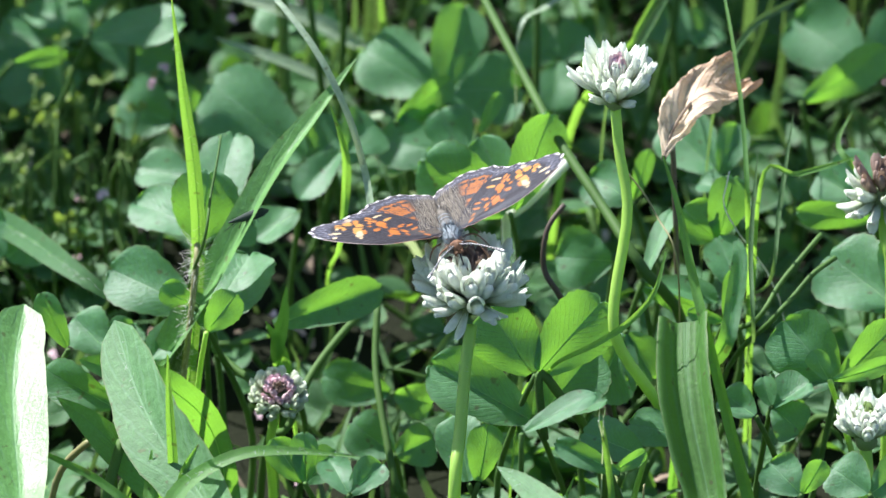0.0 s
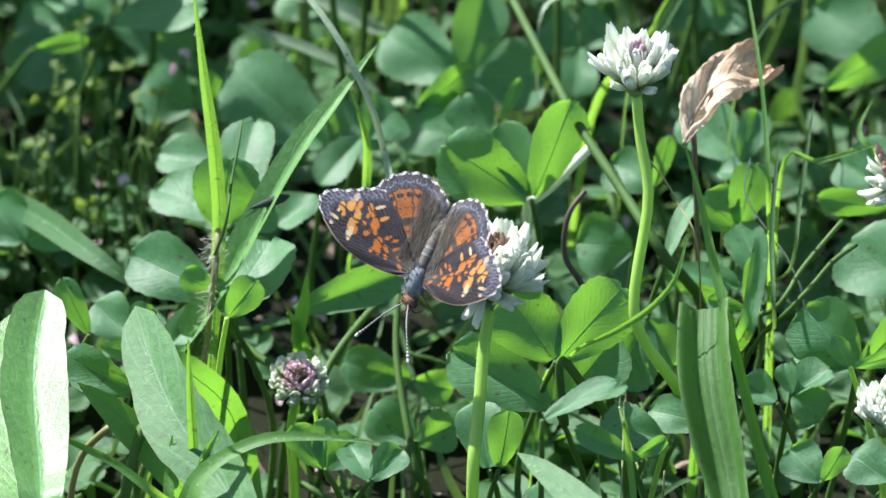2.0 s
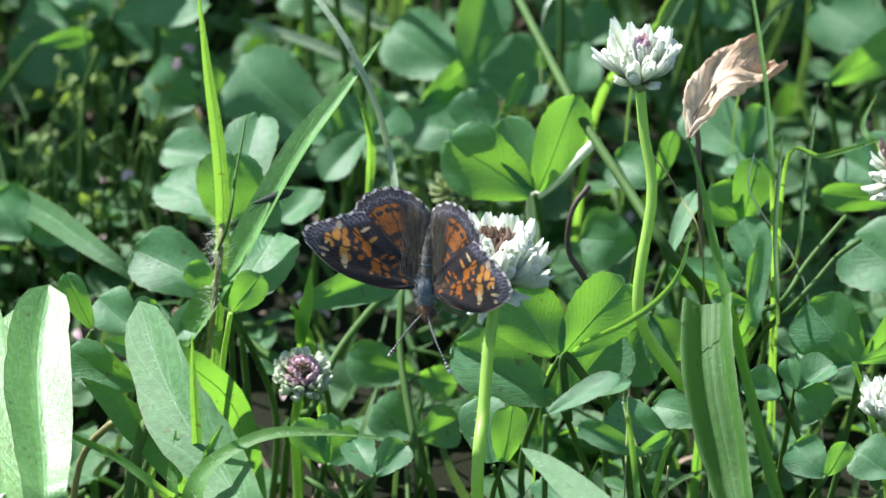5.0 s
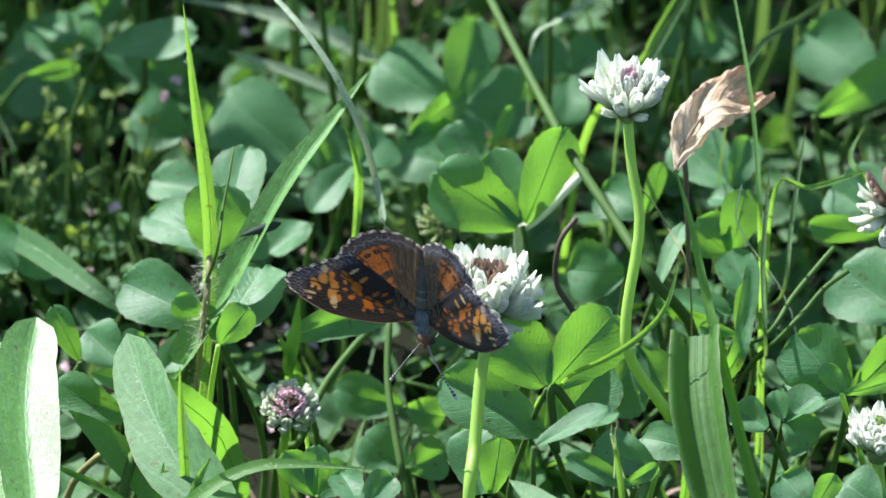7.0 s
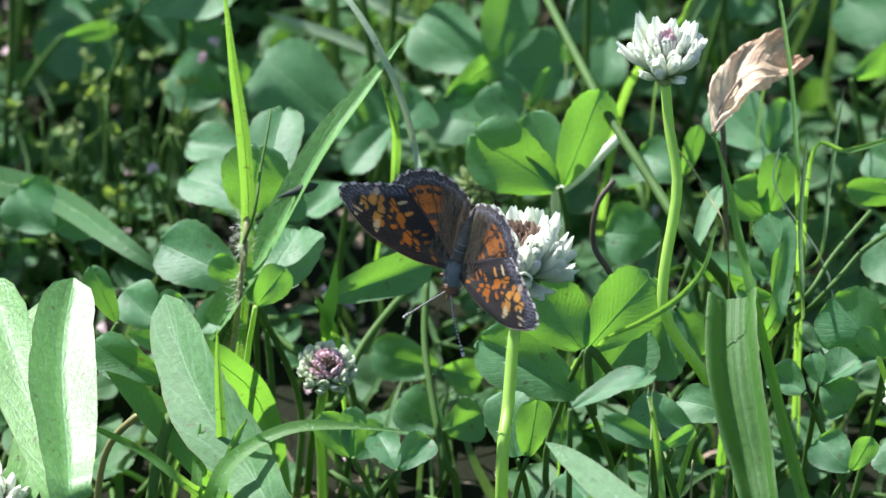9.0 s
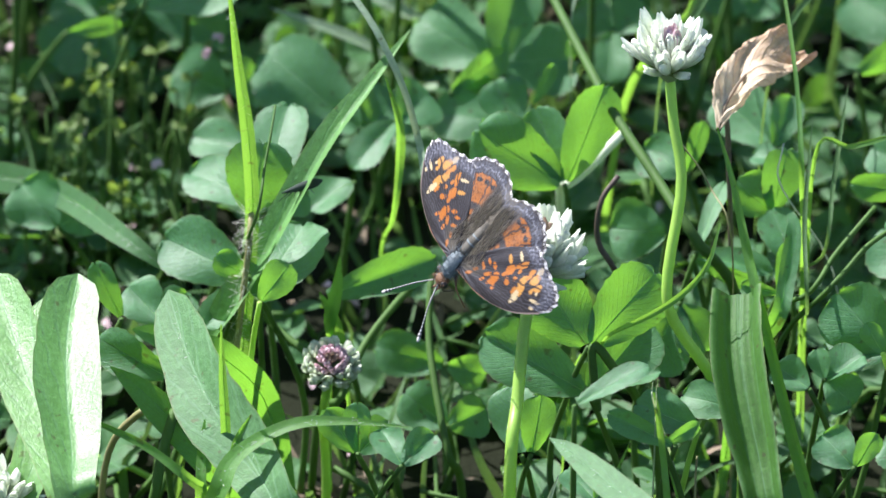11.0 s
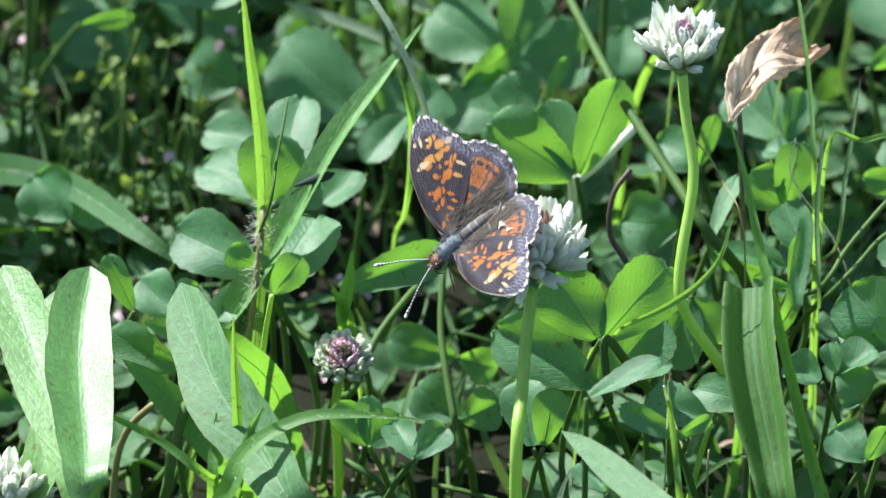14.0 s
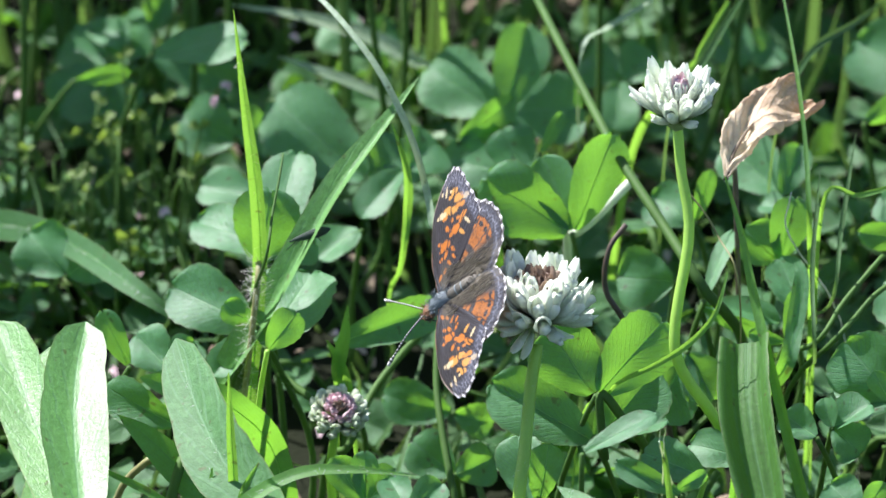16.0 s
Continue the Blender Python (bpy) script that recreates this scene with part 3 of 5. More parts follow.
def wing_mesh(outline, marks, side, hind):
    """A wing from its hinge at the origin, slightly arched, ribbed by veins; the scale pattern is laid on as mesh colour."""
    border = smooth_line([(x, y, 0) for x, y in outline], 240)
    root = Vector((0.0, -0.3, 0.0))
    bm = bmesh.new()
    layer = bm.verts.layers.float_color.new("pattern")
    rings = 84
    grid = []
    for i, b in enumerate(border):
        s = i / 240
        scallop = 1 + (0.007 * math.sin(s * 95) if 0.28 < s < (0.9 if hind else 0.8) else 0)
        row = []
        for j in range(rings + 1):
            r = j / rings
            p = root.lerp(b, r * (scallop if r > 0.9 else 1))
            ang = math.atan2(p.y, max(p.x, 1e-4))
            z = 0.035 * p.length * math.sin(math.pi * r) + 0.07 * r * math.sin(ang * 20) + (0.0 if hind else 0.18)
            row.append((bm.verts.new((p.x * side, p.y, z)), r, s, p))
        grid.append(row)
    for r0, r1 in zip(grid, grid[1:]):
        for j in range(rings):
            quad = (r0[j][0], r0[j + 1][0], r1[j + 1][0], r1[j][0])
            bm.faces.new(quad if side < 0 else quad[::-1])
    for row in grid:
        for v, r, s, p in row:
            n1 = noise.noise(p * 0.9 + Vector((7, 3, 1)))
            n2 = noise.noise(p * 3.5)
            n3 = noise.noise(p * 9.0)
            n4 = noise.noise(p * 5.0 + Vector((3, 9, 2)))
            c = Vector((0.024, 0.019, 0.0175)) * (1 + 0.35 * n1 + 0.5 * n3)
            margin = s > (0.25 if hind else 0.30) and s < (0.93 if hind else 0.80)
            ang = math.atan2(p.y, max(p.x, 1e-4))
            if hind:
                edge = r + 0.016 * n2 + 0.012 * n1
                window = step(s, 0.16, 0.22) * (1 - step(s, 0.60, 0.68))
                outer = step(edge, 0.53, 0.555) * (1 - step(edge, 0.81, 0.83)) * window
                inner = step(edge, 0.33, 0.35) * (1 - step(edge, 0.455, 0.475)) * step(s, 0.16, 0.22) * (1 - step(s, 0.52, 0.58))
                inner *= 0.1 if 0.395 < edge + 0.03 * n2 < 0.415 else 1.0
                outer *= 0.2 if 0.635 < edge + 0.07 * n4 < 0.655 and n1 > -0.2 else 1.0
                c = c.lerp(Vector(TONES[0]) * (1.0 + 0.25 * n1 + 0.15 * n3), max(outer, inner) * min(1.0, max(0.25, 0.95 + 1.1 * n2 + 0.8 * n3)))
                cell = (s * 15.0) % 1.0
                dot = math.hypot((cell - 0.5) * 1.35, (edge - 0.765) * 19)
                if window > 0.2:
                    c = c.lerp(Vector(TONES[3]), 1 - step(dot, 0.45, 0.6))
                    if abs(dot - 0.95) < 0.16 and edge > 0.78:
                        c = c.lerp(Vector(TONES[0]), 0.8)
            for x, y, a, b, turn, tone in marks:
                ca, sa = math.cos(radians(turn)), math.sin(radians(turn))
                dx, dy = p.x - x, p.y - y
                e = math.hypot((dx * ca + dy * sa) / a, (-dx * sa + dy * ca) / b) + 0.22 * n2 + 0.10 * n1 + 0.16 * n4
                k = 1 - step(e, 0.92, 1.12)
                tint = Vector(TONES[int(tone)])
                if tone < 1:
                    tint = tint.lerp(Vector(TONES[1]), min(0.5, max(0.0, (p.length - 8.5) / 7.0 + 0.3 * n2)))
                c = c.lerp(tint, k)
            if hind:
                c = c.lerp(Vector((0.09, 0.075, 0.055)), max(0.0, min(0.6, 0.15 + 0.9 * n3 + 0.4 * n2)))
            # dark veins across the bright marks
            vein = abs(math.sin(ang * (12 if hind else 14) + 0.4 + 0.5 * n1))
            if r > 0.3:
                c = c.lerp(Vector((0.02, 0.015, 0.012)), 0.85 * (1 - step(vein, 0.12, 0.24)))
            # fine pale scale rows along the wing
            streak = math.sin(ang * (150 if p.length > 6 else 75) + 5 * n1) + 0.8 * n3
            if streak > 0.6 and c.x < 0.1 and 0.12 < r < 0.93:
                c = c.lerp(Vector((0.10, 0.105, 0.125)), 0.40 if hind else 0.30)
            c = c * (1 + 0.30 * n3)
            # tan and grey hair near the body
            hairy = max(0.0, 1 - p.x / 3.9) if hind else max(0.0, 1 - r * 3.2)
            c = c.lerp(Vector((0.14, 0.122, 0.085)) * (1 + 0.6 * math.sin(ang * 60 + 3 * n1)), min(1.0, hairy * 1.2) * (0.6 + 0.4 * n3))
            if not hind and s < 0.12 and r > 0.93:
                c = c.lerp(Vector((0.30, 0.11, 0.03)), 0.7)
            if margin:
                line_at = 0.895 + 0.010 * math.sin(s * 95 + 1.4 * n1) + 0.012 * n4
                if abs(r - line_at) < 0.011:
                    c = c.lerp(Vector((0.34, 0.35, 0.40)), max(0.0, min(0.9, (0.35 if hind else 0.10) + 0.9 * n2 + 0.5 * n4)))
                if 0.84 < r < 0.96:
                    c = c.lerp(Vector((0.10, 0.11, 0.15)), max(0.0, 0.30 + 0.5 * n2))
                if not hind and r > 0.86 and math.sin(s * 210 + 2 * n1) > 0.3:
                    c = c.lerp(Vector((0.22, 0.22, 0.26)), max(0.0, 0.35 + 0.6 * n2))
                if r > 0.968:
                    c = c.lerp(Vector((0.72, 0.71, 0.70)), max(0.0, min(1.0, 0.36 + 0.40 * math.sin(s * 95 + 1.5) + 0.9 * n2 + 0.4 * n4)))
            elif not hind and s < 0.30 and r > 0.97:
                c = c.lerp(Vector((0.30, 0.24, 0.20)), 0.7)
            v[layer] = (*c, 1.0)
    return bm


def lobe(bm, centre, size, tilt=0.0, seed=0, rough=0.04):
    rng = random.Random(seed)
    made = bmesh.ops.create_icosphere(bm, subdivisions=3, radius=1.0)["verts"]
    turn = Euler((tilt, 0, 0)).to_matrix()
    for v in made:
        k = 1 + rough * rng.uniform(-1, 1)
        v.co = Vector(centre) + turn @ Vector((v.co.x * size[0] * k, v.co.y * size[1] * k, v.co.z * size[2] * k))
    return bm


def fuzz(bm, centre, size, count, length, seed, back=0.6):
    rng = random.Random(seed)
    for _ in range(count):
        d = Vector((rng.gauss(0, 1), rng.gauss(0, 1), rng.gauss(0, 1))).normalized()
        p = Vector(centre) + Vector((d.x * size[0], d.y * size[1], d.z * size[2]))
        q = p + (d + Vector((0, -back, 0.1))).normalized() * length * rng.uniform(0.5, 1.2)
        add_tube(bm, [p, q], (0.035, 0.012), 3)
    return bm


def butterfly():
    """A crescent butterfly: head along +y, back along +z."""
    ob = thing("butterfly", (0, 0, 0), "dark brown and orange butterfly resting on a clover head", "butterfly")
    part("thorax", fuzz(lobe(bmesh.new(), (0, 0.6, 0.1), (1.25, 2.3, 1.2), 0, 1, 0.08), (0, 0.4, 0.1), (1.2, 2.2, 1.2), 520, 0.9, 5), FUR_BLUE, ob, "blue-grey furry thorax")
    bm = bmesh.new()
    line = smooth_line([(0, -1.2, 0.1), (0, -4.0, 0.0), (0, -6.9, -0.3), (0, -9.2, -0.7)], 24)
    add_tube(bm, line, [0.86 * (0.75 + 0.45 * math.sin(math.pi * min(1, 0.15 + i / 24 * 0.95)) ** 0.8) * (1 if i % 4 else 0.93) * (1 if i < 21 else 1 - (i - 20) * 0.16) for i in range(25)], 12)
    fuzz(bm, (0, -5.2, 0), (0.8, 4.4, 0.75), 520, 0.75, 6)
    part("abdomen", bm, FUR, ob, "dark abdomen with pale rings")
    for i in (5, 8, 11, 14, 17, 20):
        ring = line[i]
        part("pale_ring", add_tube(bmesh.new(), [ring + Vector((0, 0.12, 0.02)), ring - Vector((0, 0.12, -0.02))], (1.09 - 0.014 * i, 1.09 - 0.014 * i), 12, False), FUR_BLUE, ob)
    part("head", fuzz(lobe(bmesh.new(), (0, 3.3, -0.2), (1.05, 0.9, 0.95), 0, 2, 0.08), (0, 3.4, -0.1), (1.0, 0.9, 0.9), 120, 0.7, 7, -0.4), FUR_ORANGE, ob, "orange-brown furry head")
    for s in (-1, 1):
        part("eye", lobe(bmesh.new(), (s * 0.85, 3.55, -0.15), (0.45, 0.55, 0.6), 0, 3, 0.0), DARK_CHITIN, ob, "dark brown eye")
        part("palp", add_tube(bmesh.new(), smooth_line([(s * 0.25, 3.9, -0.4), (s * 0.35, 4.6, -0.3), (s * 0.3, 5.1, 0.0)], 6), (0.26, 0.08), 6), FUR_ORANGE, ob)
        # antenna: ringed shaft and pale club
        pts = smooth_line([(s * 0.45, 3.9, 0.4), (s * 2.4, 6.6, 1.0), (s * 5.2, 10.6, 1.0)], 60)
        bm = bmesh.new()
        add_tube(bm, pts, [0.11 if i < 50 else 0.11 + 0.13 * math.sin((i - 50) / 10 * 2.6) for i in range(61)], 6)
        layer = bm.verts.layers.float_color.new("pattern")
        for k, v in enumerate(bm.verts):
            i = k // 6
            v[layer] = (0.62, 0.60, 0.55, 1) if (i % 3 == 0 or i > 57) and i < 61 else (0.03, 0.026, 0.022, 1)
        part("antenna", bm, RINGED, ob, "black and white ringed antenna with a club")
        for k, (y, dy, dx) in enumerate(((1.6, 2.4, 2.8), (0.4, 0.4, 3.4), (-0.8, -2.2, 3.0))):
            knee = Vector((s * (0.8 + dx * 0.6), y + dy * 0.5, -0.8))
            foot = Vector((s * (0.8 + dx), y + dy, -3.0))
            part("leg", add_tube(bmesh.new(), smooth_line([(s * 0.7, y, -0.7), knee, foot], 8), (0.18, 0.07), 5), FUR_ORANGE, ob)
    part("proboscis", add_tube(bmesh.new(), smooth_line([(0, 4.0, -0.7), (0, 4.6, -1.8), (0, 3.9, -3.2)], 10), (0.12, 0.07), 5), DARK_CHITIN, ob)
    wings = []
    for s in (1, -1):
        for hind in (False, True):
            w = part("hindwing" if hind else "forewing", wing_mesh(HIND if hind else FORE, () if hind else FORE_MARKS, s, hind), WING, ob,
                     "orange hindwing with a row of black dots" if hind else "black forewing with orange and cream spots")
            if hind:
                rng = random.Random(17 + s)
                bm = bmesh.new()
                for _ in range(280):
                    x, y = rng.uniform(0.2, 1.0) ** 1.3 * 2.9, rng.uniform(-9.0, -0.8)
                    p = Vector((x * s, y, 0.25 + 0.02 * x))
                    q = p + Vector((s * rng.uniform(-0.1, 0.45), -rng.uniform(0.7, 1.8), rng.uniform(0.05, 0.35)))
                    add_tube(bm, [p, q], (0.024, 0.010), 3, False)
                tagged(part("hair", bm, FUR_PALE, w, "tan hairs along the inner edge"), kind="stuff")
            wings.append((w, s, hind))
    return ob, wings


# ---- ground ----
def ground_sheet():
    """One sheet to the horizon, uneven near the flowers."""
    bm = bmesh.new()
    steps = [-3e5, -3e4, -3000, -900, -400] + [-260 + 13 * i for i in range(41)] + [400, 900, 3000, 3e4, 3e5]
    rows = []
    for y in steps:
        row = []
        for x in steps:
            p = Vector((x, y + 60, 0))
            near = math.exp(-((x / 300) ** 2 + (y / 300) ** 2))
            p.z = near * (2.2 * noise.noise(p * 0.03) + 1.2 * noise.noise(p * 0.11)) - 0.6
            row.append(bm.verts.new(p))
        rows.append(row)
    for r0, r1 in zip(rows, rows[1:]):
        for i in range(len(steps) - 1):
            bm.faces.new((r0[i], r0[i + 1], r1[i + 1], r1[i]))
    ob = part("ground", bm, SHADED_SOIL)
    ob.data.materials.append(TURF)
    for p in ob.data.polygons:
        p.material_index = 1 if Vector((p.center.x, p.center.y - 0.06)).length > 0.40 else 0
    return tagged(ob, "soil between the lawn plants, blackened to stand for deep shade", "ground", kind="structure")


ground_sheet()


def low_growth():
    """The small leaves, stems, blades and litter that nobody could count, low between the taller plants and far around."""
    rng = random.Random(11)
    leaves, stems, grass, litter = bmesh.new(), bmesh.new(), bmesh.new(), bmesh.new()

    def spot():
        if rng.random() < 0.62:
            return Vector((rng.uniform(-85, 85), rng.uniform(15, 230), 0))
        return Vector((rng.uniform(-330, 330), rng.uniform(-260, 420), 0))

    def free(p, high):
        """Keep the line from the camera's side open."""
        return not (abs(p.x) < 90 and p.y < 15 and high > 16)

    for k in range(480):
        p = spot()
        core = abs(p.x) < 80 and p.y < 170
        if -40 < p.x < 6 and 20 < p.y < 110 and k % 3:
            continue
        high = rng.uniform(2, 9) if core else rng.uniform(12, 42)
        if not free(p, high) or (abs(p.x) < 100 and p.y < -120):
            continue
        hub = p + Vector((rng.gauss(0, 4), rng.gauss(0, 4), high))
        if core and p.y > 0:
            turn, size = rng.uniform(0, 6.28), rng.uniform(4.5, 8.5)
            tips = [hub + Vector((math.cos(turn + j * 2.09), math.sin(turn + j * 2.09), rng.uniform(-0.2, 0.5))) * size for j in range(3)]
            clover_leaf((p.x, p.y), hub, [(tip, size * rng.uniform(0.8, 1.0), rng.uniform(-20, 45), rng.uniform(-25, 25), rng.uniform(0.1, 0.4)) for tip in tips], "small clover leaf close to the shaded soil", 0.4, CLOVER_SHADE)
            continue
        add_tube(stems, smooth_line([p - Vector((0, 0, 1)), p.lerp(hub, 0.5) + Vector((rng.gauss(0, 2), rng.gauss(0, 2), 2)), hub], 5), (0.5, 0.4), 5)
        turn, size = rng.uniform(0, 6.28), rng.uniform(4.5, 8.5) if core else rng.uniform(6, 11)
        for k in range(3):
            a = turn + k * 2.09
            tip = hub + Vector((math.cos(a), math.sin(a), rng.uniform(-0.2, 0.5))) * size
            add_leaflet(leaves, hub, tip, lean(rng.uniform(-20, 45), rng.uniform(-25, 25)), size * rng.uniform(0.8, 1.0), rng.uniform(0.1, 0.4), seed=rng.randrange(9999), nu=6, nv=7)
    for _ in range(620):
        p = spot()
        high = rng.uniform(6, 20) if abs(p.x) < 110 and p.y < 150 else rng.uniform(20, 70)
        if not free(p, high) or (abs(p.x) < 100 and p.y < -60):
            continue
        q = p + Vector((rng.gauss(0, 9), rng.gauss(0, 9), high))
        line = smooth_line([p - Vector((0, 0, 1)), p.lerp(q, 0.55) + Vector((rng.gauss(0, 2), rng.gauss(0, 2), high * 0.12)), q], 8)
        w = rng.uniform(0.7, 2.0)
        add_blade(grass, line, [w * (1 - 0.1 * i) if i < 8 else w * 0.05 for i in range(9)], lean(rng.uniform(10, 70), rng.uniform(-40, 40)), 0.3, 2)
    for _ in range(380):
        p = Vector((rng.uniform(-90, 90), rng.uniform(0, 240), 0))
        if -34 < p.x < 4 and 25 < p.y < 105 and rng.random() < 0.93:
            continue
        q = p + Vector((rng.gauss(0, 9), rng.gauss(0, 9), rng.uniform(3, 15)))
        add_tube(stems, smooth_line([p, p.lerp(q, 0.5) + Vector((0, 0, 3)), q], 5), (rng.uniform(0.2, 0.55),) * 2, 5)
    for _ in range(420):
        p = Vector((rng.uniform(-95, 95), rng.uniform(-10, 240), rng.uniform(0.0, 3.0)))
        d = Vector((rng.gauss(0, 1), rng.gauss(0, 1), rng.gauss(0, 0.25))).normalized() * rng.uniform(1.5, 9)
        add_blade(litter, smooth_line([p, p + d * 0.5 + Vector((0, 0, rng.uniform(0, 2))), p + d], 5), [rng.uniform(0.5, 2.2)] * 6, (rng.gauss(0, 0.5), rng.gauss(0, 0.5), 1), 0.3, 2)
    petals = bmesh.new()
    for _ in range(90):
        p = Vector((rng.uniform(-95, -15) if rng.random() < 0.6 else rng.uniform(-60, 90), rng.uniform(25, 200), rng.uniform(1.0, 9.0)))
        d = Vector((rng.gauss(0, 1), rng.gauss(0, 1), rng.gauss(0, 0.6))).normalized() * rng.uniform(1.0, 2.4)
        add_blade(petals, smooth_line([p, p + d * 0.5 + Vector((0, 0, 0.4)), p + d], 4), [0.5, 1.0, 1.2, 1.0, 0.5], (rng.gauss(0, 0.6), rng.gauss(0, 0.6) - 0.5, 1), 0.4, 2)
    for p in (Vector((-41.0, 106.3, 29.1)), Vector((-39.1, 107.8, 31.6)), Vector((-47.6, 89.7, 20.4)), Vector((-29.5, 128.7, 27.9))):
        for _ in range(2):
            d = Vector((rng.gauss(0, 1), rng.gauss(0, 0.5), rng.gauss(0, 1))).normalized() * 0.8
            q = p + d * 0.4
            add_blade(petals, smooth_line([q - d, q + Vector((0, -0.3, 0.3)), q + d], 4), [0.5, 1.1, 1.3, 1.1, 0.5], (rng.gauss(0, 0.4), -0.5, 1), 0.4, 2)
    sprouts = bmesh.new()
    for _ in range(70):
        p = Vector((rng.uniform(-70, -40), rng.uniform(80, 122), 0))
        hub = p + Vector((rng.gauss(0, 4), rng.gauss(0, 4), rng.uniform(8, 30)))
        add_tube(stems, smooth_line([p - Vector((0, 0, 1)), p.lerp(hub, 0.5) + Vector((rng.gauss(0, 1.5), rng.gauss(0, 1.5), 1)), hub], 5), (0.28, 0.2), 5)
        for k in range(rng.randrange(1, 4)):
            a, size = rng.uniform(0, 6.28), rng.uniform(0.8, 2.2)
            tip = hub + Vector((math.cos(a), math.sin(a), rng.uniform(0.1, 0.9))) * size
            add_leaflet(sprouts, hub, tip, lean(rng.uniform(20, 80), rng.uniform(-25, 25)), size * 0.8, 0.2, seed=rng.randrange(9999), nu=4, nv=5)
    tagged(part("sprouts", sprouts, SPROUT), "tiny yellow-green sprouts in a gap of the lawn", "sprouts", kind="stuff")
    tagged(part("fallen_petals", petals, PETAL_PINK), "small pale pinkish petals fallen between stems", "petals", kind="stuff")
    tagged(part("low_clover", leaves, CLOVER_SHADE_ISLANDS), "small shaded clover leaves close to the soil", "clover", kind="stuff")
    tagged(part("low_stems", stems, STALK_SHADE), "tangled thin green stems near the soil", "stems", kind="stuff")
    tagged(part("low_grass", grass, GRASS_SHADE), "short fine grass between the clover", "grass", kind="stuff")
    tagged(part("litter", litter, LITTER), "dry brown and pale plant bits on the soil", "plant litter", kind="stuff")


def unseen_shade_growth():
    """Taller clover and grass added behind, tops unseen, to shade the plants in front."""
    rng = random.Random(29)
    leaves, stems, grass = bmesh.new(), bmesh.new(), bmesh.new()
    for _ in range(150):
        p = Vector((rng.uniform(-230, 170), rng.uniform(105, 330), 0))
        high = 52 + 0.10 * (p.y - 105) + rng.uniform(0, 45)
        floor = 60.0 - 0.577 * (p.y - 78)
        high = max(high, floor + 12)
        hub = p + Vector((rng.gauss(0, 6), abs(rng.gauss(0, 6)), high))
        add_tube(stems, smooth_line([p - Vector((0, 0, 1)), p.lerp(hub, 0.5) + Vector((rng.gauss(0, 3), rng.gauss(0, 3), 2)), hub], 6), (0.6, 0.45), 5)
        turn, size = rng.uniform(0, 6.28), rng.uniform(8, 14)
        for k in range(3):
            a = turn + k * 2.09
            tip = hub + Vector((math.cos(a), math.sin(a), rng.uniform(-0.1, 0.5))) * size
            add_leaflet(leaves, hub, tip, lean(rng.uniform(-20, 35), rng.uniform(-25, 25)), size * rng.uniform(0.85, 1.05), rng.uniform(0.05, 0.3), seed=rng.randrange(9999), nu=6, nv=7)
    for _ in range(120):
        p = Vector((rng.uniform(-260, 200), rng.uniform(130, 360), 0))
        q = p + Vector((rng.gauss(0, 18), rng.gauss(10, 12), rng.uniform(60, 130)))
        line = smooth_line([p - Vector((0, 0, 1)), p.lerp(q, 0.55) + Vector((0, 0, 8)), q], 10)
        w = rng.uniform(1.2, 3.0)
        add_blade(grass, line, [w * (1 - 0.08 * i) if i < 10 else w * 0.05 for i in range(11)], lean(rng.uniform(10, 70), rng.uniform(-40, 40)), 0.3, 2)
    tagged(part("tall_clover", leaves, CLOVER_SHADE_ISLANDS), "taller clover added behind, tops out of view, to cast shade", "clover", kind="stuff")
    tagged(part("tall_stems", stems, STALK_SHADE), "thin stalks of the taller clover added behind to cast shade", "stems", kind="stuff")
    tagged(part("tall_grass", grass, GRASS_SHADE), "taller grass added behind, tops out of view, to cast shade", "grass", kind="stuff")


def dry_leaf(rib):
    """A curled brown leaf, its stalk end low and its broad end raised; the surface is cupped and cockled."""
    base = Vector((rib[0][0], rib[0][1], 0.0))
    ob = thing("dry_leaf", base, "curled dry brown leaf caught among the clover", "dry leaf")
    line = smooth_line([Vector(p) - base for p in rib], 30)
    bm = bmesh.new()
    rng = random.Random(3)
    rows = []
    for i, p in enumerate(line):
        s = i / 30
        d = (line[min(i + 1, 30)] - line[max(i - 1, 0)]).normalized()
        side = d.cross(Vector((-0.20, -0.60, 0.77))).normalized()
        up = side.cross(d).normalized()
        half = 4.15 * math.sin(math.pi * min(1.0, 0.05 + 0.60 * s)) ** 1.4 * (1 + 0.07 * rng.uniform(-1, 1))
        row = []
        for k in range(15):
            u = k / 14 * 2 - 1
            cockle = 0.75 * math.sin(11 * s + 3 * u) + 0.45 * math.sin(23 * s - 9 * abs(u)) + 0.9 * noise.noise(Vector((s * 7, u * 2.5, 3)))
            row.append(bm.verts.new(p + side * half * u * (1 - 0.12 * u * u) + up * (0.42 * half * u * u + cockle * min(1, half / 3) - 0.35 * half * (abs(u) > 0.92))))
        rows.append(row)
    uv = bm.loops.layers.uv.verify()
    for r0, r1 in zip(rows, rows[1:]):
        for k in range(14):
            f = bm.faces.new((r0[k], r0[k + 1], r1[k + 1], r1[k]))
            for loop, (du, dv) in zip(f.loops, ((0, 0), (1, 0), (1, 1), (0, 1))):
                loop[uv].uv = ((k + du) / 14, (rows.index(r0) + dv) / 30)
    part("leaf_blade", bm, DRY_LEAF, ob)
    part("midrib", add_tube(bmesh.new(), line[:27], (0.35, 0.15), 6), LITTER, ob, "brown raised midrib")
    part("petiole", add_tube(bmesh.new(), smooth_line([line[0] + Vector((4, 16, -line[0].z - 1)), line[0] + Vector((1.5, 5, -3)), line[0]], 8), (0.4, 0.4), 6), LITTER, ob)
    return ob


